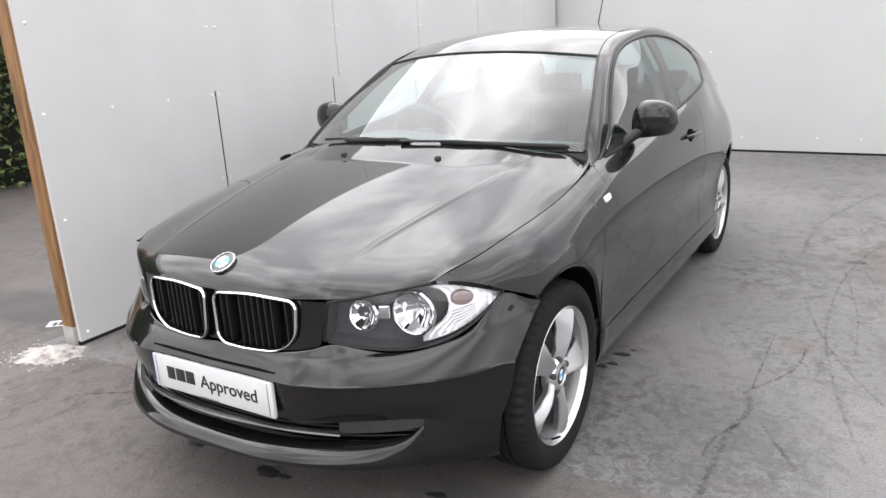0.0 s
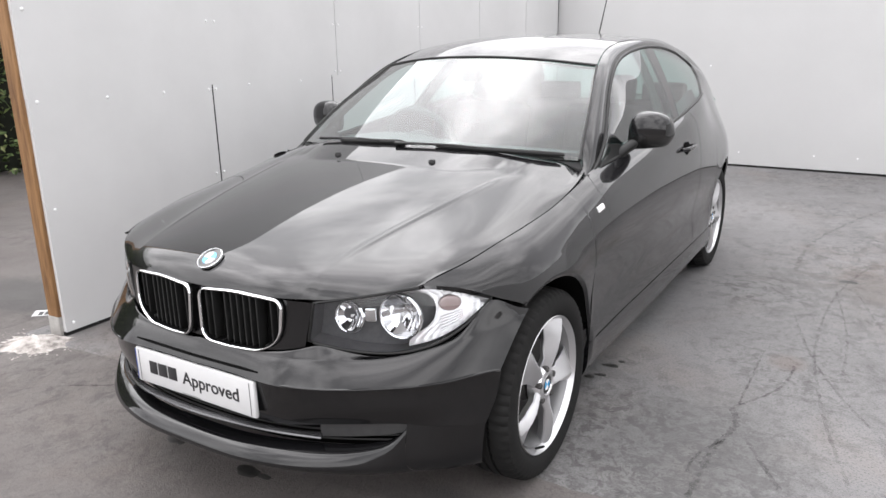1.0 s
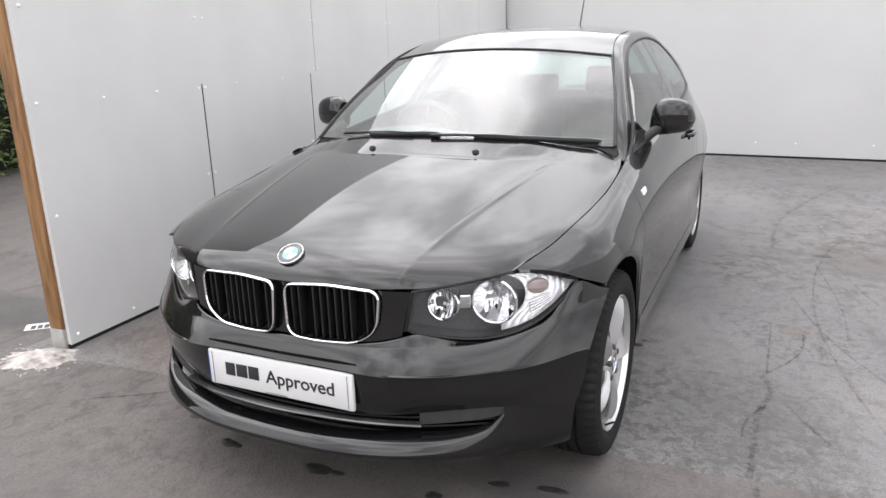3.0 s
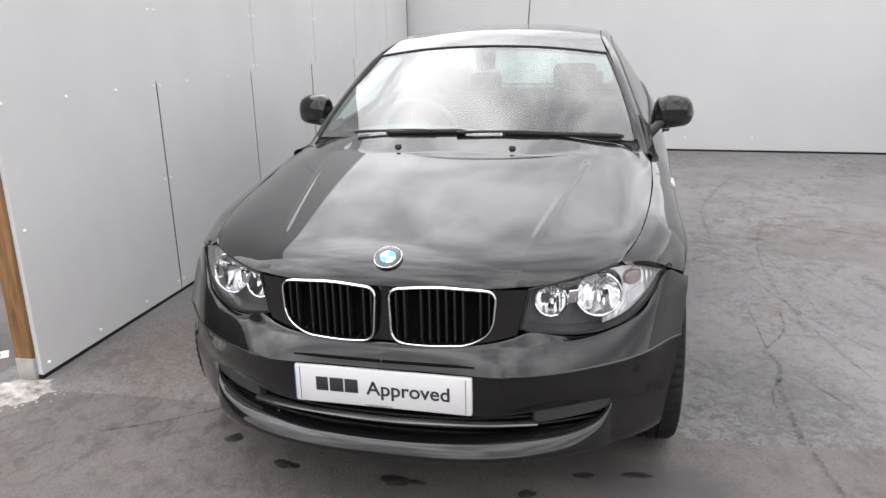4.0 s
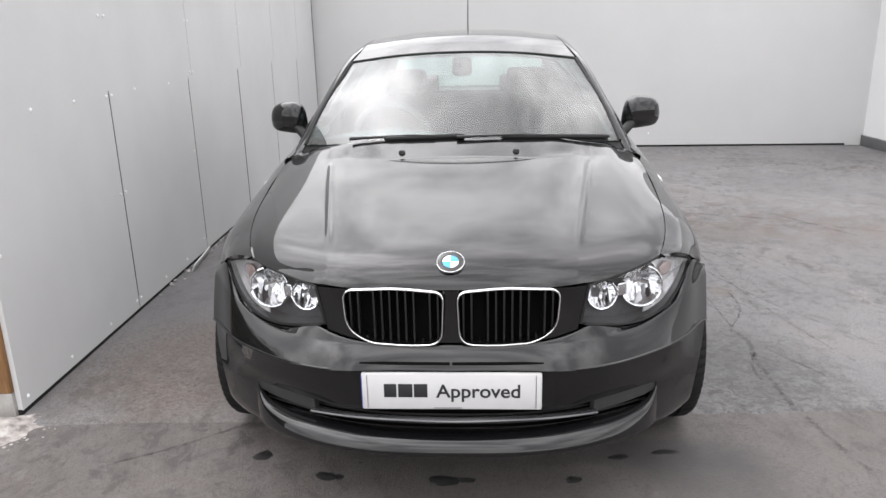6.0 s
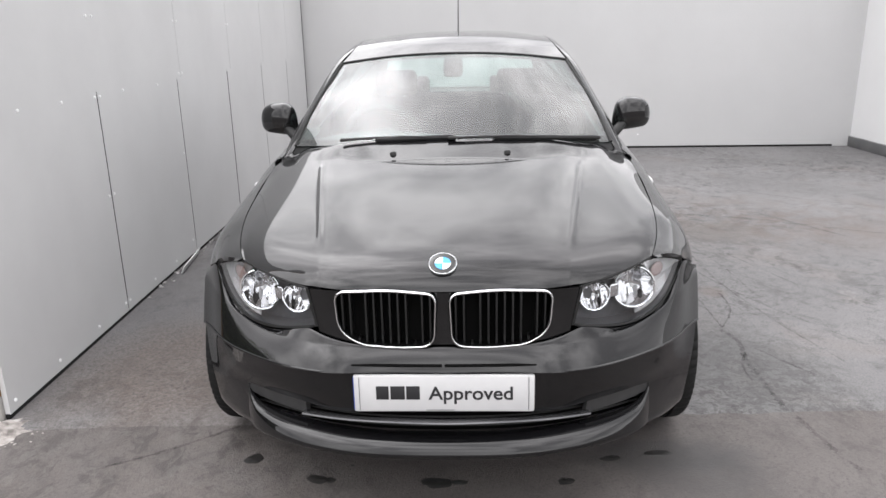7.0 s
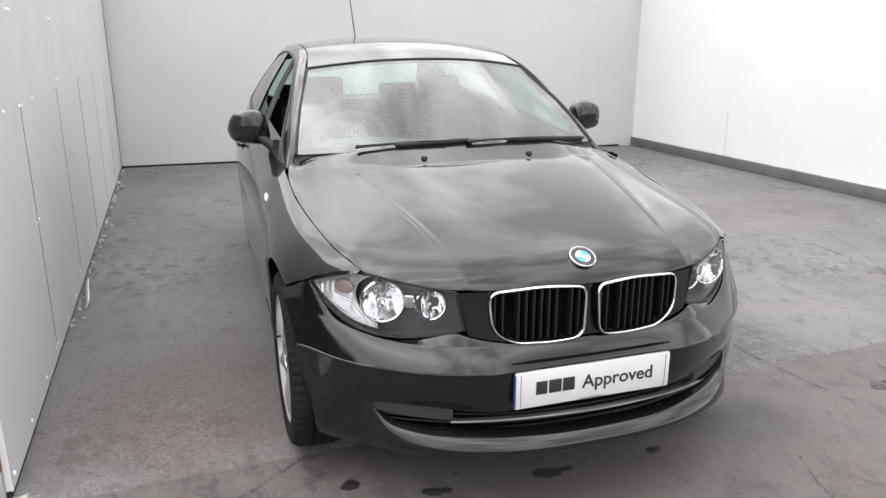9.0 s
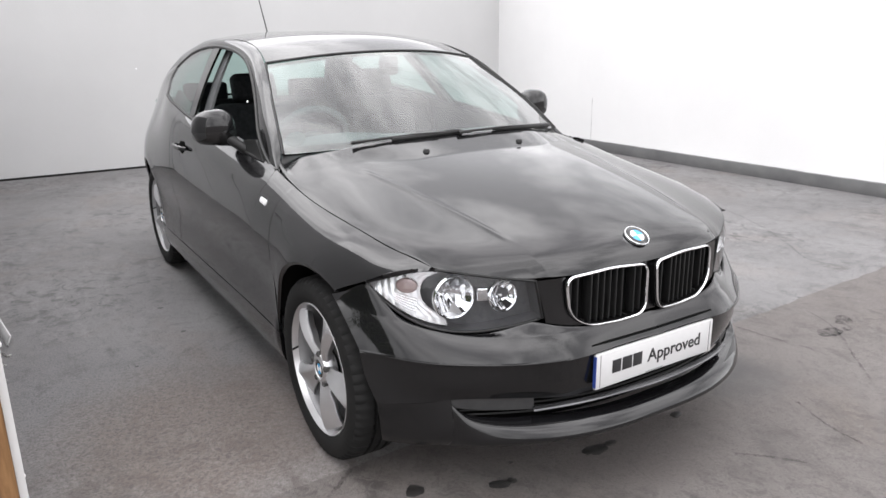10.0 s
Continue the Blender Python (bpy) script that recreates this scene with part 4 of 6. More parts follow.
DOOR_Y0, DOOR_Y1 = 1.415, 2.66
DOOR = side_grid(np.linspace(DOOR_Y0, DOOR_Y1, 50), lambda y: .335)
DOOR = slide(DOOR, np.linspace(1, 0, 50)[None, :] ** 3 * (DOOR[..., 2] - .345) * .2 * np.clip((.95 - DOOR[..., 2]) / .08, 0, 1))
SILL = side_grid(np.linspace(DOOR_Y0, 3.14, 40), lambda y: .172, lambda y: .331, 14)


def quarter_bottom(y):
    return max(arch_z(y, AXLE_R), .333 if y < 3.14 else .20)


ys = np.r_[np.linspace(DOOR_Y1 + .004, 3.11, 14), spread(3.12, 3.82, 50)[1:], np.linspace(3.825, 4.25, 16)]
QUARTER = arch_flare(side_grid(ys, quarter_bottom), AXLE_R)

# screen, rails, roof
RAIL_IN = curve((.712, 1.36, .892), (.690, 1.415, .938), (.668, 1.47, 1.0), (.625, 1.64, 1.12), (.555, 1.92, 1.278), (.519, 2.1, 1.332), (.503, 2.4, 1.371), (.497, 2.8, 1.377), (.485, 3.2, 1.352), (.48, 3.6, 1.300))
RAIL_OUT = curve((.734, 1.385, .888), (.732, 1.46, .922), (.712, 1.60, 1.0), (.668, 1.74, 1.095), (.605, 1.97, 1.235), (.575, 2.13, 1.287), (.555, 2.42, 1.328), (.548, 2.8, 1.335), (.551, 3.15, 1.299), (.553, 3.45, 1.242))


def rail_grid():
    s = np.linspace(0, 1, 70)
    a, b = RAIL_IN(s), RAIL_OUT(s)
    m = (a + b) / 2
    d = b - a
    d /= np.linalg.norm(d, axis=1, keepdims=True)
    nrm = np.cross(d, np.gradient(m, axis=0))
    nrm /= np.linalg.norm(nrm, axis=1, keepdims=True)
    nrm *= np.sign((nrm * (m - CENTRE)).sum(axis=1, keepdims=True))
    return natural([0, .5, 1], np.stack([a + d * .004, m + nrm * .013, b]))(np.linspace(0, 1, 9))


G0 = curve((0, 1.19, .978), (0, 1.4, 1.098), (0, 1.6, 1.209), (0, 1.802, 1.313))
G1 = curve((.36, 1.225, .972), (.345, 1.43, 1.09), (.33, 1.635, 1.199), (.31, 1.835, 1.300))
G2 = curve((.682, 1.405, .945), (.645, 1.56, 1.06), (.60, 1.735, 1.165), (.545, 1.925, 1.270))


def mirrored(cs):
    return [lambda s, c=c: c(s) * [-1, 1, 1] for c in cs[:0:-1]] + list(cs)


SCREEN = np.swapaxes(loft(mirrored((G0, G1, G2)), [-1, -.55, 0, .55, 1], 30, 61), 0, 1)
R0 = curve((0, 1.806, 1.320), (0, 2.0, 1.369), (0, 2.3, 1.404), (0, 2.6, 1.414), (0, 3.0, 1.411), (0, 3.43, 1.388), (0, 3.66, 1.352), (0, 3.80, 1.325))
R1 = curve((.31, 1.842, 1.308), (.305, 2.03, 1.355), (.30, 2.32, 1.392), (.297, 2.6, 1.404), (.295, 3.0, 1.401), (.292, 3.375, 1.373), (.29, 3.66, 1.336), (.288, 3.79, 1.312))
R2 = curve((.545, 1.935, 1.279), (.515, 2.11, 1.331), (.499, 2.4, 1.371), (.494, 2.62, 1.377), (.492, 3.0, 1.370), (.481, 3.375, 1.333), (.476, 3.62, 1.297), (.472, 3.74, 1.278))
ROOF = np.swapaxes(loft(mirrored((R0, R1, R2)), [-1, -.6, 0, .6, 1], 50, 61), 0, 1)
skin("roof", ROOF, M["paint"], car)
windscreen = skin("windscreen", SCREEN, M["screen"], car, "clear windscreen reflecting bright clouds", thick=0.005)
windscreen.visible_shadow = False


def screen_strip(a, b):
    """Black printed border just under the screen."""
    lo = SCREEN - normals_of(SCREEN) * np.sign(normals_of(SCREEN)[0, 0, 2]) * 0.006
    return lo[a:b]


skin("screen_border", screen_strip(0, 3), M["void"], car, "black printed glass edge", thick=0.002)
skin("screen_border", screen_strip(28, 30), M["gloss_trim"], car, "black printed glass edge", thick=0.002)


for side in (1, -1):
    edge = SCREEN[:, -1 if side * SCREEN[0, -1, 0] > 0 else 0] + np.array((side * .004, 0, .001))
    part("screen_seal", tube([tuple(v) for v in edge], .0065, 8), M["trim"], car, "black rubber seal beside the windscreen")
part("screen_seal", tube([tuple(v + (0, .002, .003)) for v in SCREEN[-1]], .005, 8), M["trim"], car, "black rubber seal above the windscreen")


def belt(y):
    x, z = TOP(y).T if np.ndim(y) else TOP(y)
    return np.stack([x, np.asarray(y, float) + 0 * x, z], axis=-1)


def glass_grid(y0, y1, s0, s1, n=24, m=14):
    """Side glass between the belt line and the rail."""
    k = np.linspace(0, 1, n)
    b = belt(y0 + (y1 - y0) * k)
    t = RAIL_OUT(s0 + (s1 - s0) * k)
    mid = (b + t) / 2 + np.array((.009, 0, .004))
    return natural([0, .5, 1], np.stack([b, mid, t]))(np.linspace(0, 1, m))


RAIL_S = np.linspace(0, 1, 400)


def rail_s(y):
    """Where along the rail it reaches y."""
    return float(np.interp(y, RAIL_OUT(RAIL_S)[:, 1], RAIL_S))


doors = {}
for side in (1, -1):
    skin("fender", FENDER, M["paint"], car, side=side)
    door = doors[side] = skin("door", DOOR, M["paint"], car, side=side)
    skin("sill", SILL, M["paint"], car, side=side)
    skin("rear_quarter", QUARTER, M["paint"], car, side=side)
    skin("roof_rail", rail_grid(), M["paint"], car, side=side, thick=0.03)
    if side > 0:
        skin("door_glass", glass_grid(1.5, 2.42, rail_s(1.50), rail_s(2.60)), M["glass"], door, "raised clear door glass", side=side, thick=0.004).visible_shadow = False
    skin("pillar_trim", glass_grid(2.42, 2.50, rail_s(2.60), rail_s(2.72), 4), M["gloss_trim"], car, "gloss black pillar cover", side=side)
    skin("pillar_lining", glass_grid(2.36, 2.46, rail_s(2.56), rail_s(2.66), 5) + np.array((-.055, 0, 0)), M["dash"], car, "grey pillar lining", side=side)
    # rear side glass, its rear edge rounded above and running forward again to the belt line
    v = np.linspace(0, 1, 22)[:, None]
    ahead = natural([0, .35, .7, .9, 1], [3.17, 3.35, 3.415, 3.37, 3.20])(v[:, 0])[:, None]
    Y = 2.505 + .22 * v + (ahead - 2.505 - .22 * v) * np.linspace(0, 1, 24)
    foot = belt(Y.ravel()).reshape(*Y.shape, 3)
    head = np.array([RAIL_OUT(rail_s(y)) for y in Y.ravel()]).reshape(*Y.shape, 3)
    g = foot + (head - foot) * v[..., None] + (4 * v * (1 - v))[..., None] * np.array((.006, 0, .003))
    skin("quarter_glass", g, M["glass"], car, side=side, thick=0.004).visible_shadow = False
    # pillar behind it, between the glass, the rail, the tailgate and the belt line
    u, w = np.linspace(0, 1, 30), np.linspace(0, 1, 24)[:, None, None]
    rise = np.vstack([RAIL_OUT(np.linspace(rail_s(3.20), 1, 20)), rail_grid()[::-1, -1][1:]])
    top = np.array([np.interp(u, np.linspace(0, 1, len(rise)), rise[:, c]) for c in range(3)]).T
    low = belt(3.17 + .78 * u)
    near = np.array([np.interp(1 - w[:, 0, 0], v[:, 0], g[:, -1, c]) for c in range(3)]).T[:, None]
    rear = curve(tuple(rise[-1]), (.545, 3.80, 1.17), tuple(low[-1]))(w[:, 0, 0])[:, None]
    q = u[None, :, None]
    P = (1 - q) * near + q * rear + (1 - w) * (top - (1 - q) * top[0] - q * top[-1]) + w * (low - (1 - q) * low[0] - q * low[-1])
    P = P + .010 * np.sin(math.pi * q) * np.sin(math.pi * w) * np.array((1, 0, .3))
    skin("rear_pillar", P, M["paint"], car, side=side)
    # chrome-free belt strip and window seal
    k = np.linspace(1.50, 3.17, 40)
    part("window_seal", tube([tuple(v * [side, 1, 1] + (0.004 * side, 0, 0)) for v in belt(k)], 0.007, 8), M["trim"], car, "black rubber seal")
    part("window_seal", tube([tuple(v * [side, 1, 1]) for v in RAIL_OUT(np.linspace(.0, rail_s(3.20), 40))], 0.008, 8), M["trim"], car, "black rubber seal")
    part("window_seal", tube([tuple(v * [side, 1, 1]) for v in g[:, -1]], 0.007, 8), M["trim"], car, "black rubber seal")
    line = [(side * (side_x(q, .333) + .0015), q, .333) for q in np.linspace(1.142, 1.410, 12)]
    part("sill_line", tube(line, .0022, 6), M["void"], car, "dark gap above the sill")
    # wheel arch liner
    for y0, name in ((.80, "arch_liner"), (AXLE_R, "arch_liner")):
        arc = np.array([(0, y0 + .355 * math.cos(q), .325 + .355 * math.sin(q)) for q in np.linspace(-.40, math.pi + .26, 40)])
        P = np.stack([arc + [x * side, 0, 0] for x in (.845, .72, .5)])
        P[0, :, 0] = [side * (float(WIDE(max(v[1], .47))) - (.014 if v[2] > .42 else .05)) for v in arc]
        skin(name, P, M["void"], car, "dark wheel arch liner", inside=np.array((0, y0, .9)) * 100, rim=False)

# tail, built plainly since it faces away
rear = QUARTER[:, -1]
back_grid = np.stack([curve((0, e[1] + .045, e[2]), (e[0] * .6, e[1] + .035, e[2]), tuple(e))(np.linspace(0, 1, 16)) for e in rear])
skin("rear_bumper", back_grid, M["paint"], car, whole=True)
DECK = [curve((0, 4.02, .945), (.35, 4.0, .952), (.585, 3.965, 1.022)), curve((0, 4.18, .965), (.32, 4.16, .968), (.545, 4.10, 1.006)), curve((0, 4.292, .972), (.28, 4.284, .974), (.468, 4.252, .980))]
skin("tailgate", loft(DECK, [0, .5, 1], 20, 12), M["paint"], car, whole=True)
REAR = [curve((0, 3.80, 1.315), (.25, 3.79, 1.303), (.472, 3.72, 1.275)), curve((0, 3.92, 1.12), (.3, 3.90, 1.12), (.56, 3.82, 1.12)), curve((0, 4.02, .94), (.35, 4.0, .94), (.64, 3.92, .98))]
skin("rear_window", loft(REAR, [0, .5, 1], 20, 12), M["glass"], car, whole=True, thick=0.004).visible_shadow = False
part("floor_pan", box(bmesh.new(), (-.66, .60, .19), (.66, 4.0, .21)), M["void"], car, "black underside")
part("bulkhead", box(bmesh.new(), (-.66, 1.30, .2), (.66, 1.34, .90)), M["void"], car, "black bulkhead")

# ---- bumper ----
BUMP = {
    "top": curve((0, .140, .553), (.2, .147, .553), (.362, .190, .574), (.40, .214, .582), (.48, .258, .561), (.588, .338, .546), (.67, .408, .567), (.73, .482, .618), (.77, .545, .680), (.802, .592, .656), (.832, .64, .636)),
    "line": curve((0, .100, .497), (.2, .102, .497), (.32, .106, .494), (.46, .160, .487), (.60, .258, .482), (.70, .347, .483), (.758, .428, .489), (.785, .471, .493), (.801, .492, .494), (.812, .504, .494)),
    "face": curve((0, .114, .42), (.2, .116, .42), (.32, .124, .42), (.46, .174, .415), (.60, .266, .412), (.70, .358, .414), (.757, .436, .416), (.781, .471, .418), (.795, .489, .42), (.804, .499, .42)),
    "inlet": curve((0, .113, .362), (.2, .120, .358), (.32, .140, .354), (.42, .176, .362), (.55, .247, .365), (.625, .301, .360), (.70, .362, .345), (.752, .42, .337), (.774, .448, .333), (.785, .462, .33)),
}
# the ledge rises evenly from the crease, and only its edge turns to follow the lamps and the nose panel
crease_line, rim_line = BUMP["line"](np.linspace(0, 1, 60)), BUMP["top"](np.linspace(0, 1, 60))
rise = rim_line - crease_line
both = np.concatenate([rise[::-1] * [-1, 1, 1], rise[1:], rise[-1:].repeat(30, 0)])
bell = np.exp(-.5 * (np.arange(-24, 25) / 8) ** 2)
even = np.stack([np.convolve(both[:, c], bell / bell.sum(), "same") for c in range(3)], -1)[59:119]
k = np.linspace(1, 0, 43)[:, None, None]
LEDGE = crease_line + even * k + .004 * 4 * k * (1 - k) * np.array((0, -.5, .8)) + (rise - even) * step(.74, 1.0, k)
def shifted(c, v):
    return lambda s: c(s) + np.array(v)


BAND, UNDER = shifted(BUMP["line"], (.001, -.003, -.004)), shifted(BUMP["line"], (-.003, .008, -.010))
u = np.linspace(0, 1, 60)
BEAD = [BUMP["line"](u) * (1 - q) + BAND(u) * q for q in (.25, .5, .75, 1)] + [BAND(u) * (1 - q) + UNDER(u) * q for q in (.33, .66)]
FACE = np.concatenate([np.stack(BEAD), loft([UNDER, BUMP["face"], BUMP["inlet"]], [0, .45, 1], 60, 52, monotone)])
UP = np.concatenate([LEDGE, FACE])


def flare(P):
    """Draws the bumper's ends out to the wheel arches."""
    f = step(.68, .84, P[..., 0])
    return P + np.stack([.014 * f, -.010 * f, 0 * f], -1)


for n in range(120):   # even out the sweep round the corners
    UP[2:, 1:-1] += (.5 if n % 2 == 0 else -.51) * ((UP[2:, :-2] + UP[2:, 2:]) / 2 - UP[2:, 1:-1])
for n in range(40):
    UP[54:-1] += .5 * ((UP[53:-2] + UP[55:]) / 2 - UP[54:-1])
UP = flare(UP)
bumper = skin("front_bumper", UP, M["paint"], car, whole=True, thick=0.02)
for side in (1, -1):
    bead = UP[43][UP[43, :, 0] > .33]
    part("crease_bead", tube([tuple((v + (0, -.001, .0005)) * [side, 1, 1]) for v in bead], [.0012] + [.0034] * (len(bead) - 2) + [.0012], 8), M["paint"], bumper, "rounded edge along the bumper crease")
LOW_OUT = [curve((.628, .306, .3595), (.70, .362, .3445), (.752, .42, .3365), (.774, .448, .3325), (.785, .462, .3295)),
           curve((.630, .290, .28), (.70, .362, .272), (.747, .421, .268), (.768, .449, .265), (.778, .463, .265)),
           curve((.632, .300, .225), (.70, .372, .216), (.742, .429, .21), (.762, .457, .21), (.771, .471, .21)),
           curve((.632, .335, .195), (.70, .40, .188), (.735, .445, .186), (.754, .472, .186), (.763, .486, .186))]
LIP = [curve((0, .118, .297), (.2, .127, .297), (.4, .181, .299), (.55, .253, .303), (.60, .287, .318), (.628, .306, .345)),
       curve((0, .074, .290), (.2, .083, .290), (.4, .137, .289), (.55, .213, .291), (.60, .254, .302), (.629, .298, .336)),
       curve((0, .053, .274), (.2, .062, .274), (.4, .116, .272), (.55, .198, .270), (.60, .244, .272), (.630, .290, .29)),
       curve((0, .050, .245), (.2, .058, .245), (.4, .112, .242), (.55, .199, .234), (.60, .247, .230), (.632, .298, .226)),
       curve((0, .110, .222), (.2, .118, .220), (.4, .170, .214), (.55, .250, .204), (.60, .292, .20), (.632, .335, .195))]
skin("bumper_lip", loft(LIP, [0, .22, .4, .7, 1], 44, 20), M["paint"], bumper, whole=True, rim=False)
for side in (1, -1):
    skin("bumper_corner", flare(loft(LOW_OUT, [0, .45, .8, 1], 24, 16)), M["paint"], bumper, side=side, rim=False)
# dark inlet behind, with a fine mesh, and the bright strip over it
INLET = [curve((0, .16, .37), (.3, .19, .36), (.5, .27, .35), (.66, .37, .35)), curve((0, .17, .27), (.3, .20, .27), (.5, .28, .27), (.66, .38, .27))]
skin("inlet_grille", loft(INLET, [0, 1], 30, 4), M["void"], bumper, "black lower inlet mesh", whole=True)
for z in (.298, .312, .326):
    P = [(x, y - .012, z) for x, y, _ in (curve((-.60, .325, z), (-.5, .27, z), (-.3, .19, z), (0, .16, z), (.3, .19, z), (.5, .27, z), (.60, .325, z))(np.linspace(0, 1, 40)))]
    part("inlet_bar", tube(P, 0.003, 6), M["trim"], bumper)
P = curve((-.424, .178, .325), (-.3, .125, .337), (-.15, .092, .345), (0, .080, .347), (.15, .092, .345), (.3, .125, .337), (.424, .178, .325))(np.linspace(0, 1, 50))
part("inlet_strip", tube([tuple(v) for v in P], .014, 10, flat=.45), M["strip"], bumper, "glossy strip over the inlet")
for side in (1, -1):
    bot = curve((.418, .182, .322), (.52, .236, .324), (.61, .296, .330), (.640, .316, .336))
    top = curve((.420, .180, .364), (.52, .233, .367), (.60, .287, .365), (.640, .318, .360))
    skin("fog_blank", loft([bot, top], [0, 1], 14, 4), M["fog"], bumper, "matt black blanking cover", side=side, thick=.02)
    P = curve((0.004, .108, .512), (.15, .111, .512), (.262, .120, .509))(np.linspace(0, 1, 16)) * [side, 1, 1]
    part("bumper_slot", tube([tuple(v - (0, .004, 0)) for v in P], .006, 6, flat=.6), M["void"], bumper, "dark slot")

P = curve((-.19, .0605, .2645), (-.1, .0545, .2645), (0, .0520, .2645), (.1, .0545, .2645), (.19, .0605, .2645))(np.linspace(0, 1, 30))
part("lip_slot", tube([tuple(v) for v in P], .004, 6, flat=.6), M["void"], bumper, "dark slot")

# ---- kidney grilles ----


KIDNEY = [(.019, .711, 0), (.160, .720, 0), (.312, .708, 0), (.303, .592, 0), (.238, .556, 0), (.125, .551, 0), (.026, .559, 0)]


def kidney_y(x, z):
    return .146 + .09 * abs(x) + .10 * max(0, abs(x) - .22) + .06 * (z - .6)


for side in (1, -1):
    outline = rounded(KIDNEY, [.030, .05, .032, .040, .030, .04, .040], 9)
    path = [(side * x, kidney_y(x, z) - .012, z) for x, z, _ in outline]
    kidney = part("kidney_grille", tube(path, .0042, 10, closed=True, flat=1.7, up=(0, 1, 0)), M["chrome"], car, "chrome-rimmed grille with black upright slats")
    for k in range(12):
        x = .036 + k * .0232
        zs = [z for a, z, _ in outline if abs(a - x) < .02]
        lo, hi = min(zs) + .002, max(zs) - .002
        y = kidney_y(x, .63)
        bm = bmesh.new()
        box(bm, (side * x - .0028, y - .002, lo), (side * x + .0028, y + .035, hi), .0018)
        part("slat", bm, M["trim"], kidney)
    bm = bmesh.new()
    f = bm.faces.new([bm.verts.new((side * x, kidney_y(x, z) + .034, z)) for x, z, _ in outline])
    g = bmesh.ops.extrude_face_region(bm, geom=[f])
    bmesh.ops.translate(bm, verts=[v for v in g["geom"] if isinstance(v, bmesh.types.BMVert)], vec=(0, -.046, 0))
    bmesh.ops.delete(bm, geom=[v for v in g["geom"] if isinstance(v, bmesh.types.BMFace)], context="FACES_ONLY")
    part("grille_back", bm, M["void"], kidney, "dark grille opening")
# nose panel round the kidneys, with the openings left free by the rims
NOSE = [curve((0, .164, .708), (.15, .170, .710), (.30, .188, .708), (.394, .214, .706)), curve((0, .160, .64), (.15, .168, .64), (.30, .186, .64), (.378, .206, .64)), curve((0, .150, .556), (.15, .155, .556), (.30, .176, .562), (.366, .199, .578))]


def nose_panel():
    grid = loft(NOSE, [0, .5, 1], 70, 40)
    ring = np.array([(x, z) for x, z, _ in rounded(KIDNEY, [.030, .05, .032, .040, .030, .04, .040], 9)])

    def inside(x, z):
        hit = False
        for (a, b), (c, d) in zip(ring, np.roll(ring, -1, axis=0)):
            if (b > z) != (d > z) and x < (c - a) * (z - b) / (d - b) + a:
                hit = not hit
        return hit
    for pick in (lambda x: abs(x) < .1, lambda x: x >= .1, lambda x: x <= -.1):
        bm = bmesh.new()
        for side in (1, -1):
            vs = [[bm.verts.new((side * p[0], p[1], p[2])) for p in row] for row in grid]
            for i in range(len(vs) - 1):
                for j in range(len(vs[0]) - 1):
                    q = (vs[i][j], vs[i][j + 1], vs[i + 1][j + 1], vs[i + 1][j])
                    c = sum((v.co for v in q), Vector()) / 4
                    if pick(c.x) and not inside(abs(c.x), c.z):
                        bm.faces.new(q)
        bmesh.ops.remove_doubles(bm, verts=bm.verts, dist=1e-5)
        bmesh.ops.delete(bm, geom=[v for v in bm.verts if not v.link_faces], context="VERTS")
        bmesh.ops.recalc_face_normals(bm, faces=bm.faces)
        part("nose_panel", bm, M["paint"], car)


nose_panel()

# ---- headlamps ----


def bowl(centre, r, depth, aim, material, name, parent, label, ring=True):
    """A lamp's mirror bowl with its bulb cap and rim, that looks along aim."""
    prof = [(-depth * (1 - (k / 10) ** 2), r * k / 10 + .0005) for k in range(11)]
    bm = lathe(prof, 72, "z")
    for v in bm.verts:   # upright flutes
        v.co.z += .0022 * math.cos(v.co.x / r * 16) * (v.co.xy.length / r) * (1 - (v.co.xy.length / r) ** 4)
    m = Matrix.Translation(centre) @ Vector(aim).to_track_quat("Z", "Y").to_matrix().to_4x4()
    bmesh.ops.transform(bm, matrix=m, verts=bm.verts)
    ob = part(name, bm, material, parent, label)
    bm = lathe([(-depth * .9, .0005), (-depth * .35, r * .11), (-depth * .3, r * .09), (-depth * .28, .0005)], 20, "z")
    bmesh.ops.transform(bm, matrix=m, verts=bm.verts)
    part("bulb", bm, M["white_plastic"], parent)
    bm = lathe([(0, r), (.004, r + .001), (.006, r + .004), (.002, r + .0075), (-.006, r + .008)], 40, "z")
    bmesh.ops.transform(bm, matrix=m, verts=bm.verts)
    part("bezel", bm, M["chrome"], parent, "chrome ring")


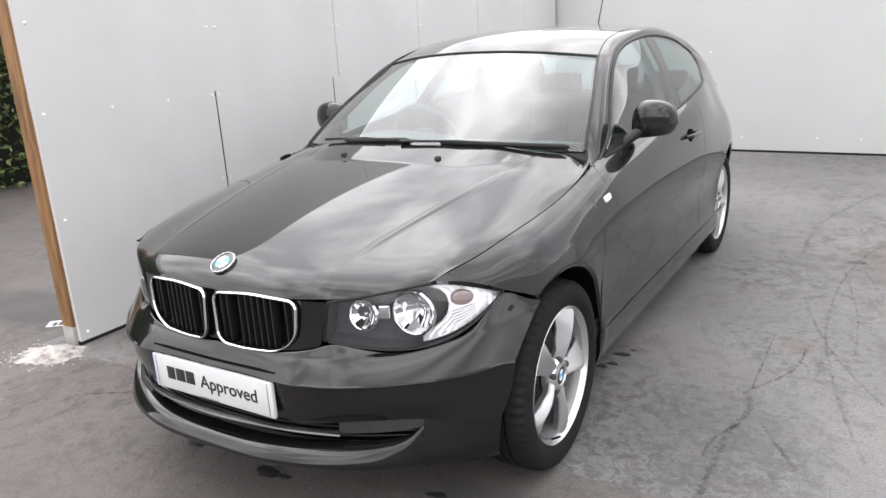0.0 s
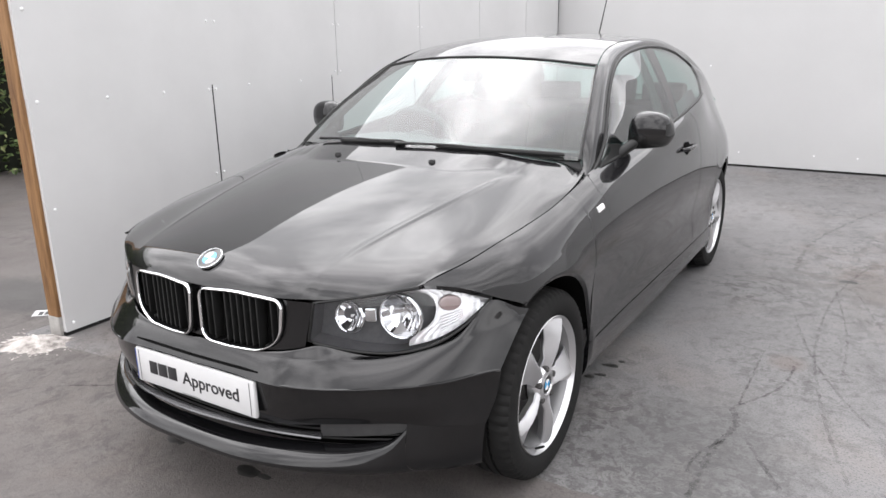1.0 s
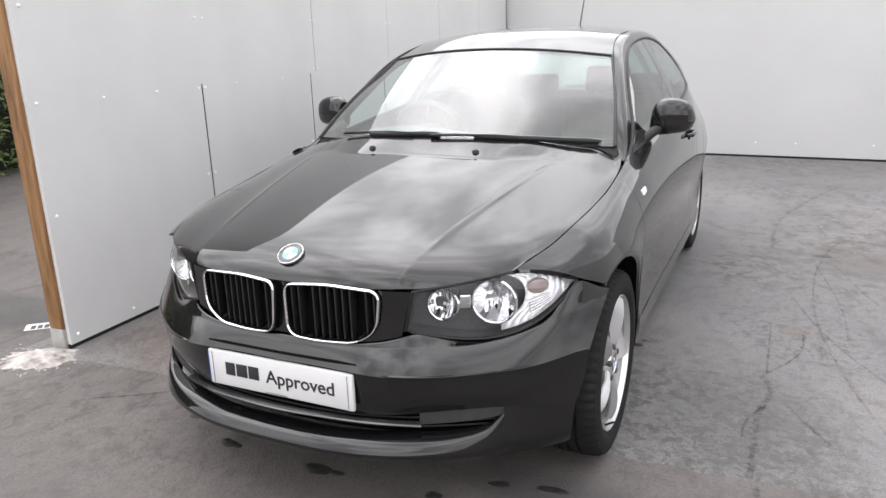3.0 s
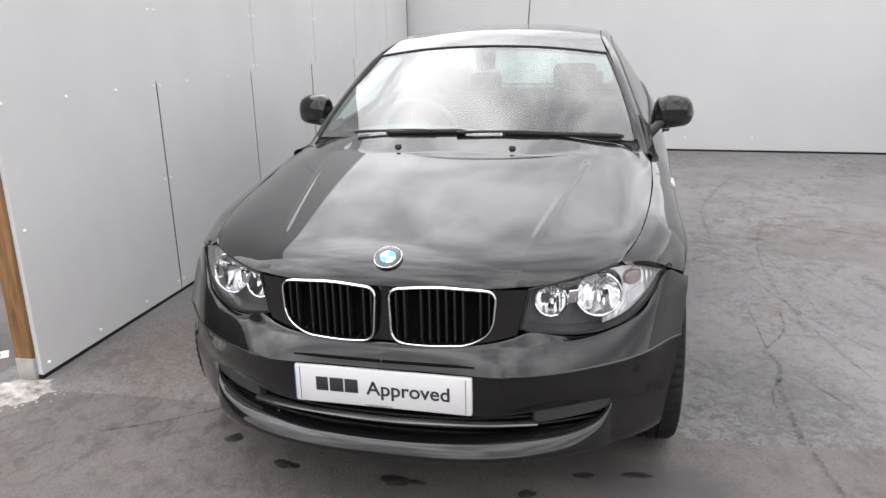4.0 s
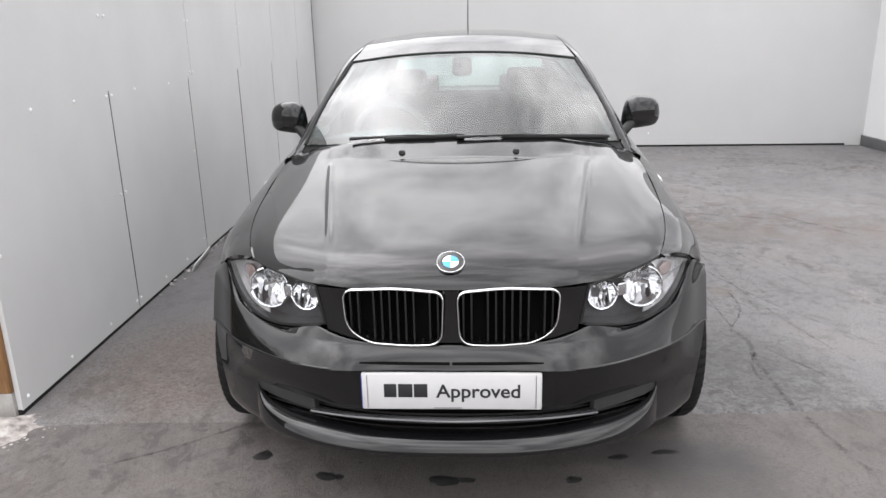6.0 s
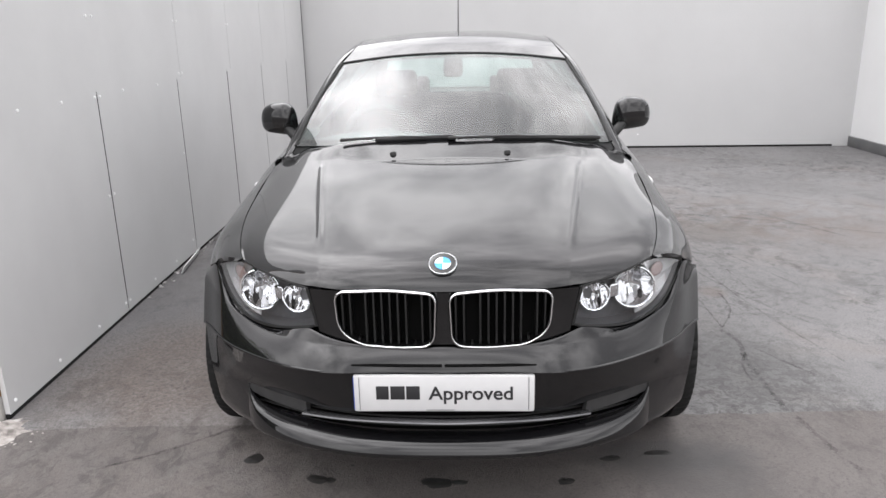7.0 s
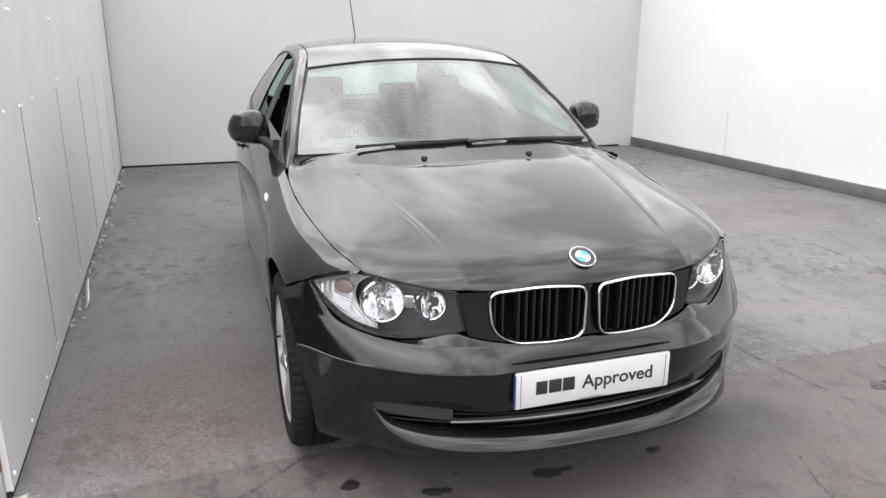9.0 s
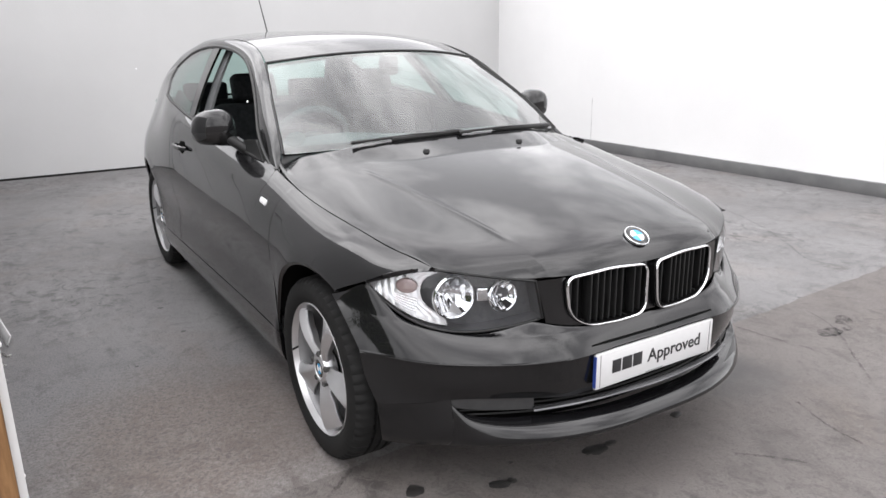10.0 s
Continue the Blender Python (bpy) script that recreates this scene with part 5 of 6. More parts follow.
for side in (1, -1):
    P = loft([LB, LT], [0, 1], 40, 14)
    lens = skin("headlamp", P, M["lens"], car, "clear twin-bowl headlamp with silvered indicator", side=side, bulge=.012, thick=.004)
    lens.visible_shadow = False
    back = np.array((-.02, .075, -.004))
    Q = np.stack([P[0], P[0] + back * .5, P[0] + back] + [P[k] + back for k in range(1, 13)] + [P[-1] + back, P[-1] + back * .5, P[-1]])
    skin("housing", Q[:, :], M["lamp_grey"], lens, "dark grey lamp housing", side=side, rim=False, inside=np.array((0, -8, .64)))
    for p in ((0, 1),):
        e = P[:, 0]
        skin("housing_end", np.stack([e, e + back]), M["lamp_grey"], lens, "dark grey lamp housing", side=side, rim=False)
    s3 = np.array((side, 1, 1))
    bowl(tuple(np.array((.578, .362, .652)) * s3), .060, .05, (side * .12, -1, .03), M["reflector"], "reflector", lens, "large chrome reflector bowl")
    bowl(tuple(np.array((.448, .300, .648)) * s3), .041, .030, (side * .10, -1, .12), M["reflector"], "reflector", lens, "small chrome reflector bowl")
    # silvered indicator chamber, stepped in shallow upright facets
    rows = []
    for v in np.linspace(.03, .97, 12):
        fine = np.linspace(.40, .985, 200)
        x, _, z = (LB(fine) * (1 - v) + LT(fine) * v + np.array((-.010, .040, 0))).T
        clear = x > np.where(np.abs(z - .652) < .066, .578 + np.sqrt(np.maximum(.066 ** 2 - (z - .652) ** 2, 0)), .592)
        us = np.linspace(fine[np.argmax(clear)], .985, 40)
        row = LB(us) * (1 - v) + LT(us) * v + np.array((-.010, .026 + .030 * v, 0))
        row[:, 1] += .006 * np.abs(((us - .6) * 22) % 1 - .5)
        rows.append(row)
    skin("indicator", np.stack(rows), M["silvered"], lens, "silvered indicator reflector", side=side, thick=.004)
    mid = LB(.715) * .38 + LT(.715) * .62 + np.array((-.010, .036, 0))
    bm = bmesh.new()
    bmesh.ops.create_uvsphere(bm, u_segments=20, v_segments=12, radius=1, matrix=Matrix.Translation(tuple(mid * s3)) @ Matrix.Rotation(side * .75, 4, "Z") @ Matrix.Diagonal((.033, .007, .024, 1)))
    part("indicator_bulb", bm, M["rose"], lens, "rose-tinted indicator bulb cover")
    for n in range(5):
        a, b = .665, .80
        v = .16 + n * .055
        line = [tuple((LB(u) * (1 - v) + LT(u) * v + np.array((-.010, .020, 0))) * s3) for u in np.linspace(a, b, 8)]
        part("lamp_rib", tube(line, .0024, 6), M["silvered"], lens, "clear moulded rib")
    bm = bmesh.new()
    box(bm, (-.016, -.006, -.024), (.016, .006, .018), .005)
    bmesh.ops.transform(bm, matrix=Matrix.Translation((side * .508, .318, .662)) @ Matrix.Rotation(side * .5, 4, "Z"), verts=bm.verts)
    part("lamp_bridge", bm, M["reflector"], lens, "chrome bridge between the bowls")
    wedge = [LB(q) * (1 - v) + LT(q) * v + (-.01, .030, 0) for q, v in ((.40, .25), (.48, .25), (.445, .44))]
    skin("lamp_facet", np.stack([np.stack([wedge[0], wedge[1]]), np.stack([wedge[2], wedge[2] + (.004, .003, 0)])]), M["alloy"], lens, "pale triangular facet", side=side, thick=.003)
    part("lamp_seal", tube([tuple(v * s3) for v in np.r_[LB(np.linspace(0, 1, 40)), LT(np.linspace(1, 0, 40))]], .0045, 6, closed=True), M["trim"], lens, "black seal")

# ---- badge, plate ----


def roundel(parent, m, r, depth=.006):
    """A round badge: dark ring with a rim, blue and white quarters."""
    bm = lathe([(0, r), (depth, r), (depth + .001, r - .002), (depth + .0006, r * .64), (depth + .0006, .0003)], 48, "z")
    bmesh.ops.transform(bm, matrix=m, verts=bm.verts)
    ring = part("badge", bm, M["gloss_trim"], parent, "round dark badge with blue and white quarters")
    bm = lathe([(0, r + .0015), (depth + .001, r + .0015), (depth + .002, r), (depth + .001, r - .001)], 48, "z")
    bmesh.ops.transform(bm, matrix=m, verts=bm.verts)
    own = ring if parent is car else parent
    part("badge_rim", bm, M["chrome"], own, "chrome rim")
    for q in range(4):
        bm = bmesh.new()
        c = bm.verts.new((0, 0, depth + .0012))
        arc = [bm.verts.new((r * .60 * math.cos(a), r * .60 * math.sin(a), depth + .0012)) for a in np.linspace(q * math.pi / 2, (q + 1) * math.pi / 2, 9)]
        for a, b in zip(arc, arc[1:]):
            bm.faces.new((c, a, b))
        bmesh.ops.transform(bm, matrix=m, verts=bm.verts)
        part("badge_quarter", bm, M["badge_white"] if q % 2 else M["blue"], own, "", 0)
    return ring


roundel(car, Matrix.Translation((0, .212, float(hood_height(np.array(0.0), np.array(.212))) + .001)) @ Vector((0, -.52, .86)).to_track_quat("Z", "Y").to_matrix().to_4x4(), .039)


def text_mesh(words, size, material, m, parent, name, width=None):
    cu = bpy.data.curves.new(name, "FONT")
    cu.body, cu.size, cu.extrude, cu.align_x = words, size, 0.0004, "LEFT"
    cu.offset = 0.0009
    ob = new(name, cu)
    dg = bpy.context.evaluated_depsgraph_get()
    me = bpy.data.meshes.new_from_object(ob.evaluated_get(dg))
    bpy.data.objects.remove(ob)
    co = np.array([v.co for v in me.vertices])
    k = width / (co[:, 0].max() - co[:, 0].min()) if width else 1
    me.transform(m @ Matrix.Diagonal((k, 1, 1, 1)) @ Matrix.Translation((-co[:, 0].min(), 0, 0)))
    return part_mesh(name, me, material, parent, "", 0)


PLATE_Y = .098
plate = part("display_plate", box(bmesh.new(), (-.258, PLATE_Y - .003, .371), (.258, PLATE_Y + .012, .486), .006), M["plate"], car, "white display plate with dark lettering")
for x0, x1 in ((-.193, -.157), (-.152, -.111), (-.107, -.068)):
    part("lettering", box(bmesh.new(), (x0, PLATE_Y - .0042, .411), (x1, PLATE_Y - .0032, .453), .0005), M["ink"], plate, "plain dark bar")
text_mesh("Approved", .058, M["ink"], pose(-.044, PLATE_Y - .0036, .411, 90, 0, 0), plate, "lettering", .240)
part("lettering", box(bmesh.new(), (-.05, PLATE_Y - .0040, .3765), (.03, PLATE_Y - .0032, .3785)), M["lamp_grey"], plate, "faint small print")
part("plate_band", box(bmesh.new(), (-.2585, PLATE_Y - .0024, .378), (-.2560, PLATE_Y + .009, .479)), M["blue_dark"], plate, "narrow dark blue edge band")
for side in (1, -1):
    part("plate_border", box(bmesh.new(), (side * .241 - .0008, PLATE_Y - .0040, .377), (side * .241 + .0008, PLATE_Y - .0032, .480)), M["lamp_grey"], plate, "thin border line")


# ---- wheels ----
def wheel(name, label, x, y, side, turn):
    hub = Matrix.Translation((side * x, y, HUB)) @ Matrix.Rotation(0 if side > 0 else math.pi, 4, "Z") @ Matrix.Rotation(turn, 4, "X")
    R = .315
    prof = [(-.19, .222), (-.200, .245), (-.198, .280), (-.185, .302), (-.165, .311), (-.150, .314)]
    for a in (-.135, -.102, -.069):
        prof += [(a - .006, R), (a - .005, R - .007), (a + .005, R - .007), (a + .006, R)]
    prof += [(-.045, .3135), (-.024, .311), (-.008, .300), (-.001, .280), (.000, .258), (-.006, .238), (-.016, .226)]
    bm = lathe(prof, 180, "x")
    for v in bm.verts:   # shoulder grooves
        r = math.hypot(v.co.y, v.co.z)
        if .296 < r < .3135:
            k = int(round(math.atan2(v.co.z, v.co.y) / (2 * math.pi) * 180)) % 3
            if k == 0:
                v.co.y *= 1 - .006 / r
                v.co.z *= 1 - .006 / r
    bmesh.ops.transform(bm, matrix=hub, verts=bm.verts)
    tyre = part("wheel", bm, M["rubber"], car, label)
    bm = lathe([(-.19, .222), (-.17, .205), (-.06, .198), (-.036, .204), (-.026, .209)], 64, "x")
    bmesh.ops.transform(bm, matrix=hub, verts=bm.verts)
    part("barrel", bm, M["barrel"], tyre, "silver rim barrel")
    bm = lathe([(-.034, .2085), (-.024, .2165), (-.014, .2225), (-.009, .2265), (-.011, .2285), (-.022, .226)], 96, "x")
    bmesh.ops.transform(bm, matrix=hub, verts=bm.verts)
    part("rim", bm, M["alloy"], tyre, "silver alloy rim")
    for k in range(5):
        part_mesh("spoke", spoke_mesh(hub @ Matrix.Rotation(2 * math.pi * k / 5, 4, "X")), M["alloy"], tyre)
    bm = lathe([(-.06, .062), (-.030, .060), (-.018, .052), (-.015, .036), (-.022, .034), (-.022, .0005)], 40, "x")
    bmesh.ops.transform(bm, matrix=hub, verts=bm.verts)
    part("wheel_centre", bm, M["alloy"], tyre)
    for k in range(5):
        a = 2 * math.pi * (k + .5) / 5
        bm = lathe([(-.035, .0105), (-.016, .0105), (-.013, .008), (-.013, .0005)], 6, "x")
        bmesh.ops.transform(bm, matrix=hub @ Matrix.Translation((0, .0535 * math.cos(a), .0535 * math.sin(a))), verts=bm.verts)
        part("bolt", bm, M["disc"], tyre)
    roundel(tyre, hub @ Matrix.Translation((-.022, 0, 0)) @ Vector((1, 0, 0)).to_track_quat("Z", "Y").to_matrix().to_4x4(), .031, .004)
    bm = lathe([(-.105, .145), (-.088, .145), (-.088, .07), (-.07, .06), (-.07, .0005)], 48, "x")
    bmesh.ops.transform(bm, matrix=hub, verts=bm.verts)
    part("brake_disc", bm, M["disc"], tyre, "grey steel brake disc")
    bm = lathe([(-.034, .004), (-.004, .0042), (.004, .003), (.005, .0005)], 10, "x")
    a = 2 * math.pi * .5 / 5
    bmesh.ops.transform(bm, matrix=hub @ Matrix.Rotation(a, 4, "X") @ Matrix.Translation((0, 0, .200)) @ Matrix.Rotation(.5, 4, "Y"), verts=bm.verts)
    part("valve", bm, M["trim"], tyre, "black tyre valve")
    bm = lathe([(-.17, .20), (-.165, .0005)], 32, "x")
    bmesh.ops.transform(bm, matrix=hub, verts=bm.verts)
    part("wheel_back", bm, M["void"], tyre, "dark inside of the wheel")
    return tyre


def spoke_mesh(m):
    """One twisted star spoke, ridge in the middle, along +z of the wheel's face."""
    rows = []
    for r, w, face, shift in ((.030, .032, -.020, 0), (.055, .031, -.016, .002), (.085, .031, -.009, .004), (.115, .036, -.004, .006), (.150, .046, -.003, .008), (.180, .058, -.006, .010), (.203, .073, -.012, .011), (.217, .088, -.019, .012)):
        dip = .016 + .010 * (r > .1)
        rows.append([(face - dip - .022, shift - w * .72, r), (face - dip * 1.25, shift - w, r), (face - dip * .65, shift - w * .30, r), (face, shift + w * .42, r), (face - dip * .30, shift + w * .7, r), (face - dip * .8, shift + w, r), (face - dip - .022, shift + w * .72, r)])
    bm = bmesh.new()
    vs = [[bm.verts.new(m @ Vector(p)) for p in row] for row in rows]
    for a, b in zip(vs, vs[1:]):
        for k in range(6):
            bm.faces.new((a[k], a[k + 1], b[k + 1], b[k]))
        bm.faces.new((a[6], a[0], b[0], b[6]))
    bmesh.ops.recalc_face_normals(bm, faces=bm.faces)
    bmesh.ops.bevel(bm, geom=[e for e in bm.edges if e.calc_face_angle(0) > .3], offset=.0025, segments=2, affect="EDGES")
    me = bpy.data.meshes.new("spoke")
    bm.to_mesh(me)
    bm.free()
    return me


for side in (1, -1):
    wheel("wheel", "black tyre on a silver five-spoke alloy", .848, AXLE_F, side, 2.217 if side > 0 else .942)
    wheel("wheel", "black tyre on a silver five-spoke alloy", .796, AXLE_R, side, .9)

# ---- door mirrors, handles, indicators ----


def ellipsoid_rows(centre, prof):
    """Closed shape from rings (x offset, y and z half sizes, y and z shift) along x."""
    rows = []
    for x, ry, rz, dy, dz in prof:
        rows.append([(centre[0] + x, centre[1] + dy + ry * np.sign(math.cos(a)) * abs(math.cos(a)) ** .75, centre[2] + dz + rz * np.sign(math.sin(a)) * abs(math.sin(a)) ** .75) for a in np.linspace(0, 2 * math.pi, 49)[:-1]])
    return np.array(rows)


for side in (1, -1):
    prof = [(-.092, .004, .016, .0, -.040), (-.088, .028, .040, .0, -.028), (-.070, .050, .063, .0, -.013), (-.03, .062, .070, 0, -.002), (.02, .060, .066, .004, .0), (.055, .052, .058, .010, -.003), (.078, .038, .042, .016, -.006), (.089, .018, .02, .02, -.01), (.091, .003, .003, .022, -.011)]
    keys = [p[0] for p in prof]
    prof = [(q, *v) for q, v in zip(np.linspace(keys[0], keys[-1], 40), monotone(keys, [p[1:] for p in prof])(np.linspace(keys[0], keys[-1], 40)))]
    rows = ellipsoid_rows((.845, 1.765, 1.028), prof)
    # rear face of the housing is flat, where the mirror sits
    for _ in range(10):
        rows[1:-1] += .5 * ((rows[:-2] + rows[2:] + np.roll(rows, 1, 1)[1:-1] + np.roll(rows, -1, 1)[1:-1]) / 4 - rows[1:-1])
    rows[..., 2] = 1.026 + (rows[..., 2] - 1.026) * 1.10
    rows[..., 1] = np.minimum(rows[..., 1], 1.808)
    bm = bmesh.new()
    vs = [[bm.verts.new((side * p[0], p[1], p[2])) for p in row] for row in rows]
    for a, b in zip(vs, vs[1:]):
        for k in range(48):
            bm.faces.new((a[k], a[(k + 1) % 48], b[(k + 1) % 48], b[k]))
    bm.faces.new(vs[0]), bm.faces.new(vs[-1])
    bmesh.ops.recalc_face_normals(bm, faces=bm.faces)
    for f in bm.faces:
        f.material_index = 1 if f.calc_center_median().z < 1.012 else 0
    mirror = part("door_mirror", bm, [M["paint"], M["gloss_trim"]], car, "glossy black mirror housing", 70)
    part("mirror_arm", tube([(side * .742, 1.69, .935), (side * .765, 1.70, .955), (side * .79, 1.725, .978), (side * .82, 1.755, .998)], [.030, .024, .024, .030], 14, flat=.8), M["trim"], mirror, "black mirror stalk")
    bm = bmesh.new()
    bmesh.ops.create_circle(bm, cap_ends=True, segments=24, radius=1, matrix=Matrix.Translation((side * .845, 1.8095, 1.028)) @ Matrix.Diagonal((.072, 1, .050, 1)) @ Matrix.Rotation(math.pi / 2, 4, "X"))
    part("mirror_glass", bm, M["chrome"], mirror, "mirror glass")
    # triangular sail at the foot of the front pillar
    tri = [(.742, 1.47, .915), (.752, 1.72, .935), (.738, 1.70, .975), (.722, 1.60, .985)]
    bm = bmesh.new()
    a = [bm.verts.new((side * (x + .006), y, z)) for x, y, z in tri]
    b = [bm.verts.new((side * (x - .012), y, z)) for x, y, z in tri]
    bm.faces.new(a), bm.faces.new(b[::-1])
    for k in range(4):
        bm.faces.new((a[k], b[k], b[(k + 1) % 4], a[(k + 1) % 4]))
    bmesh.ops.recalc_face_normals(bm, faces=bm.faces)
    part("mirror_sail", bm, M["trim"], car, "black triangular mirror base")
    hy, hz = 2.40, .868
    hx = side_x(hy, hz) + .001
    handle = part("door_handle", tube([(side * hx, hy - .085, hz + .004), (side * (hx + .022), hy - .065, hz + .006), (side * (hx + .026), hy, hz + .008), (side * (hx + .022), hy + .065, hz + .008), (side * hx, hy + .085, hz + .006)], [.008, .011, .012, .011, .008], 10), M["paint"], doors[side], "black pull handle")
    bm = bmesh.new()
    bmesh.ops.create_uvsphere(bm, u_segments=18, v_segments=10, radius=1, matrix=Matrix.Translation((side * (hx - .002), hy, hz)) @ Matrix.Diagonal((.009, .050, .034, 1)))
    part("handle_recess", bm, M["void"], handle, "dark recess")
    bm = bmesh.new()
    box(bm, (-.006, -.030, -.011), (.006, .030, .011), .005)
    bmesh.ops.transform(bm, matrix=Matrix.Translation((side * (side_x(1.262, .806) + .001), 1.262, .806)) @ Matrix.Rotation(side * -.35, 4, "Y") @ Matrix.Rotation(.08, 4, "X"), verts=bm.verts)
    part("side_indicator", bm, M["white_plastic"], car, "clear white side repeater")

# ---- wipers, washers, aerial ----


def on_screen(x, up):
    """A point on the screen at x across and up (0 to 1) from its foot."""
    k = abs(x) / .68
    p = natural([0, .55, 1], np.stack([c(up) for c in (G0, G1, G2)]))(k)
    return np.array((x, p[1], p[2])) + np.array((0, -.003, .008))


for x0, x1, u0, u1, px in ((-.31, .02, .025, .045, -.46), (.17, .635, .035, .022, -.01)):
    blade = [tuple(on_screen(x, u0 + (u1 - u0) * k)) for k, x in zip(np.linspace(0, 1, 20), np.linspace(x0, x1, 20))]
    w = part("wiper", tube(blade, [.004] + [.008] * 18 + [.004], 8, flat=1.3), M["trim"], car, "black windscreen wiper")
    arm = [tuple(on_screen(x, u) + np.array((0, -.004, .007))) for x, u in ((px, .018), (px + .08, .026), (px + .26, (u0 + u1) / 2 + .006), (px + .36, (u0 + u1) / 2))]
    part("wiper_arm", tube(arm, [.010, .008, .006, .005], 8, flat=.7), M["trim"], w)
rear_edge = HOOD[-1]
q = np.linspace(0, 1, 80)
at = [np.array([np.interp(q, np.linspace(0, 1, len(e)), e[:, c]) for c in range(3)]).T for e in (rear_edge if rear_edge[0, 0] < rear_edge[-1, 0] else rear_edge[::-1], SCREEN[0] if SCREEN[0, 0, 0] < SCREEN[0, -1, 0] else SCREEN[0, ::-1])]
skin("scuttle", np.stack([at[0] + (0, -.012, -.007), (at[0] + at[1]) / 2 + (0, 0, -.007), at[1] + (0, .010, -.003)]), M["trim"], car, "black scuttle panel", rim=False)
for x in (-.225, .225):
    bm = lathe([(0, .014), (.008, .013), (.013, .009), (.014, .0005)], 16, "z")
    bmesh.ops.transform(bm, matrix=Matrix.Translation((x, 1.094, .950)), verts=bm.verts)
    part("washer_jet", bm, M["trim"], car, "small black washer jet")
bm = lathe([(0, .022), (.012, .018), (.022, .008), (.024, .0005)], 16, "z")
bmesh.ops.transform(bm, matrix=Matrix.Translation((0, 3.43, 1.385)), verts=bm.verts)
aerial = part("aerial_base", bm, M["trim"], car, "black roof aerial")
part("aerial_mast", tube([(0, 3.43, 1.402), (0, 3.53, 1.58), (0, 3.65, 1.79)], [.0045, .0035, .0025], 8), M["trim"], aerial)

# ---- cabin ----
DASH = [curve((-.68, 1.34, .90), (-.35, 1.28, .92), (0, 1.26, .925), (.35, 1.28, .92), (.68, 1.34, .90)), curve((-.68, 1.55, .93), (-.36, 1.55, .955), (0, 1.55, .945), (.35, 1.55, .945), (.68, 1.55, .93)),
        curve((-.68, 1.72, .91), (-.36, 1.74, .95), (0, 1.72, .92), (.35, 1.72, .915), (.68, 1.72, .91)), curve((-.68, 1.78, .70), (-.36, 1.80, .70), (0, 1.78, .70), (.35, 1.78, .70), (.68, 1.78, .70))]
skin("dashboard", loft(DASH, [0, .4, .7, 1], 30, 16), M["dash"], car, "dark grey dashboard", inside=np.array((0, 1.5, .2)))
ring = [(-.36 + .185 * math.cos(a), 1.93 + .185 * math.sin(a) * -.42, .90 + .185 * math.sin(a) * .9) for a in np.linspace(0, 2 * math.pi, 41)[:-1]]
sw = part("steering_wheel", tube(ring, .016, 10, closed=True, up=(0, -.9, -.42)), M["dash"], car, "dark steering wheel")
bm = bmesh.new()
bmesh.ops.create_uvsphere(bm, u_segments=16, v_segments=10, radius=1, matrix=Matrix.Translation((-.36, 1.92, .90)) @ Matrix.Rotation(.43, 4, "X") @ Matrix.Diagonal((.085, .03, .065, 1)))
part("wheel_boss", bm, M["dash"], sw)
for a in (0, math.pi, -math.pi / 2):
    part("wheel_spoke", tube([(-.36 + .06 * math.cos(a), 1.925 - .025 * math.sin(a), .90 + .054 * math.sin(a)), (-.36 + .18 * math.cos(a), 1.93 - .078 * math.sin(a), .90 + .166 * math.sin(a))], .016, 8), M["dash"], sw)


def cushion(lo, hi, bevel, tilt=0.0, pivot=None):
    bm = box(bmesh.new(), lo, hi)
    bmesh.ops.bevel(bm, geom=list(bm.edges), offset=bevel, segments=4, profile=.6, affect="EDGES")
    if tilt:
        p = Matrix.Translation(pivot)
        bmesh.ops.transform(bm, matrix=p @ Matrix.Rotation(tilt, 4, "X") @ p.inverted(), verts=bm.verts)
    return bm


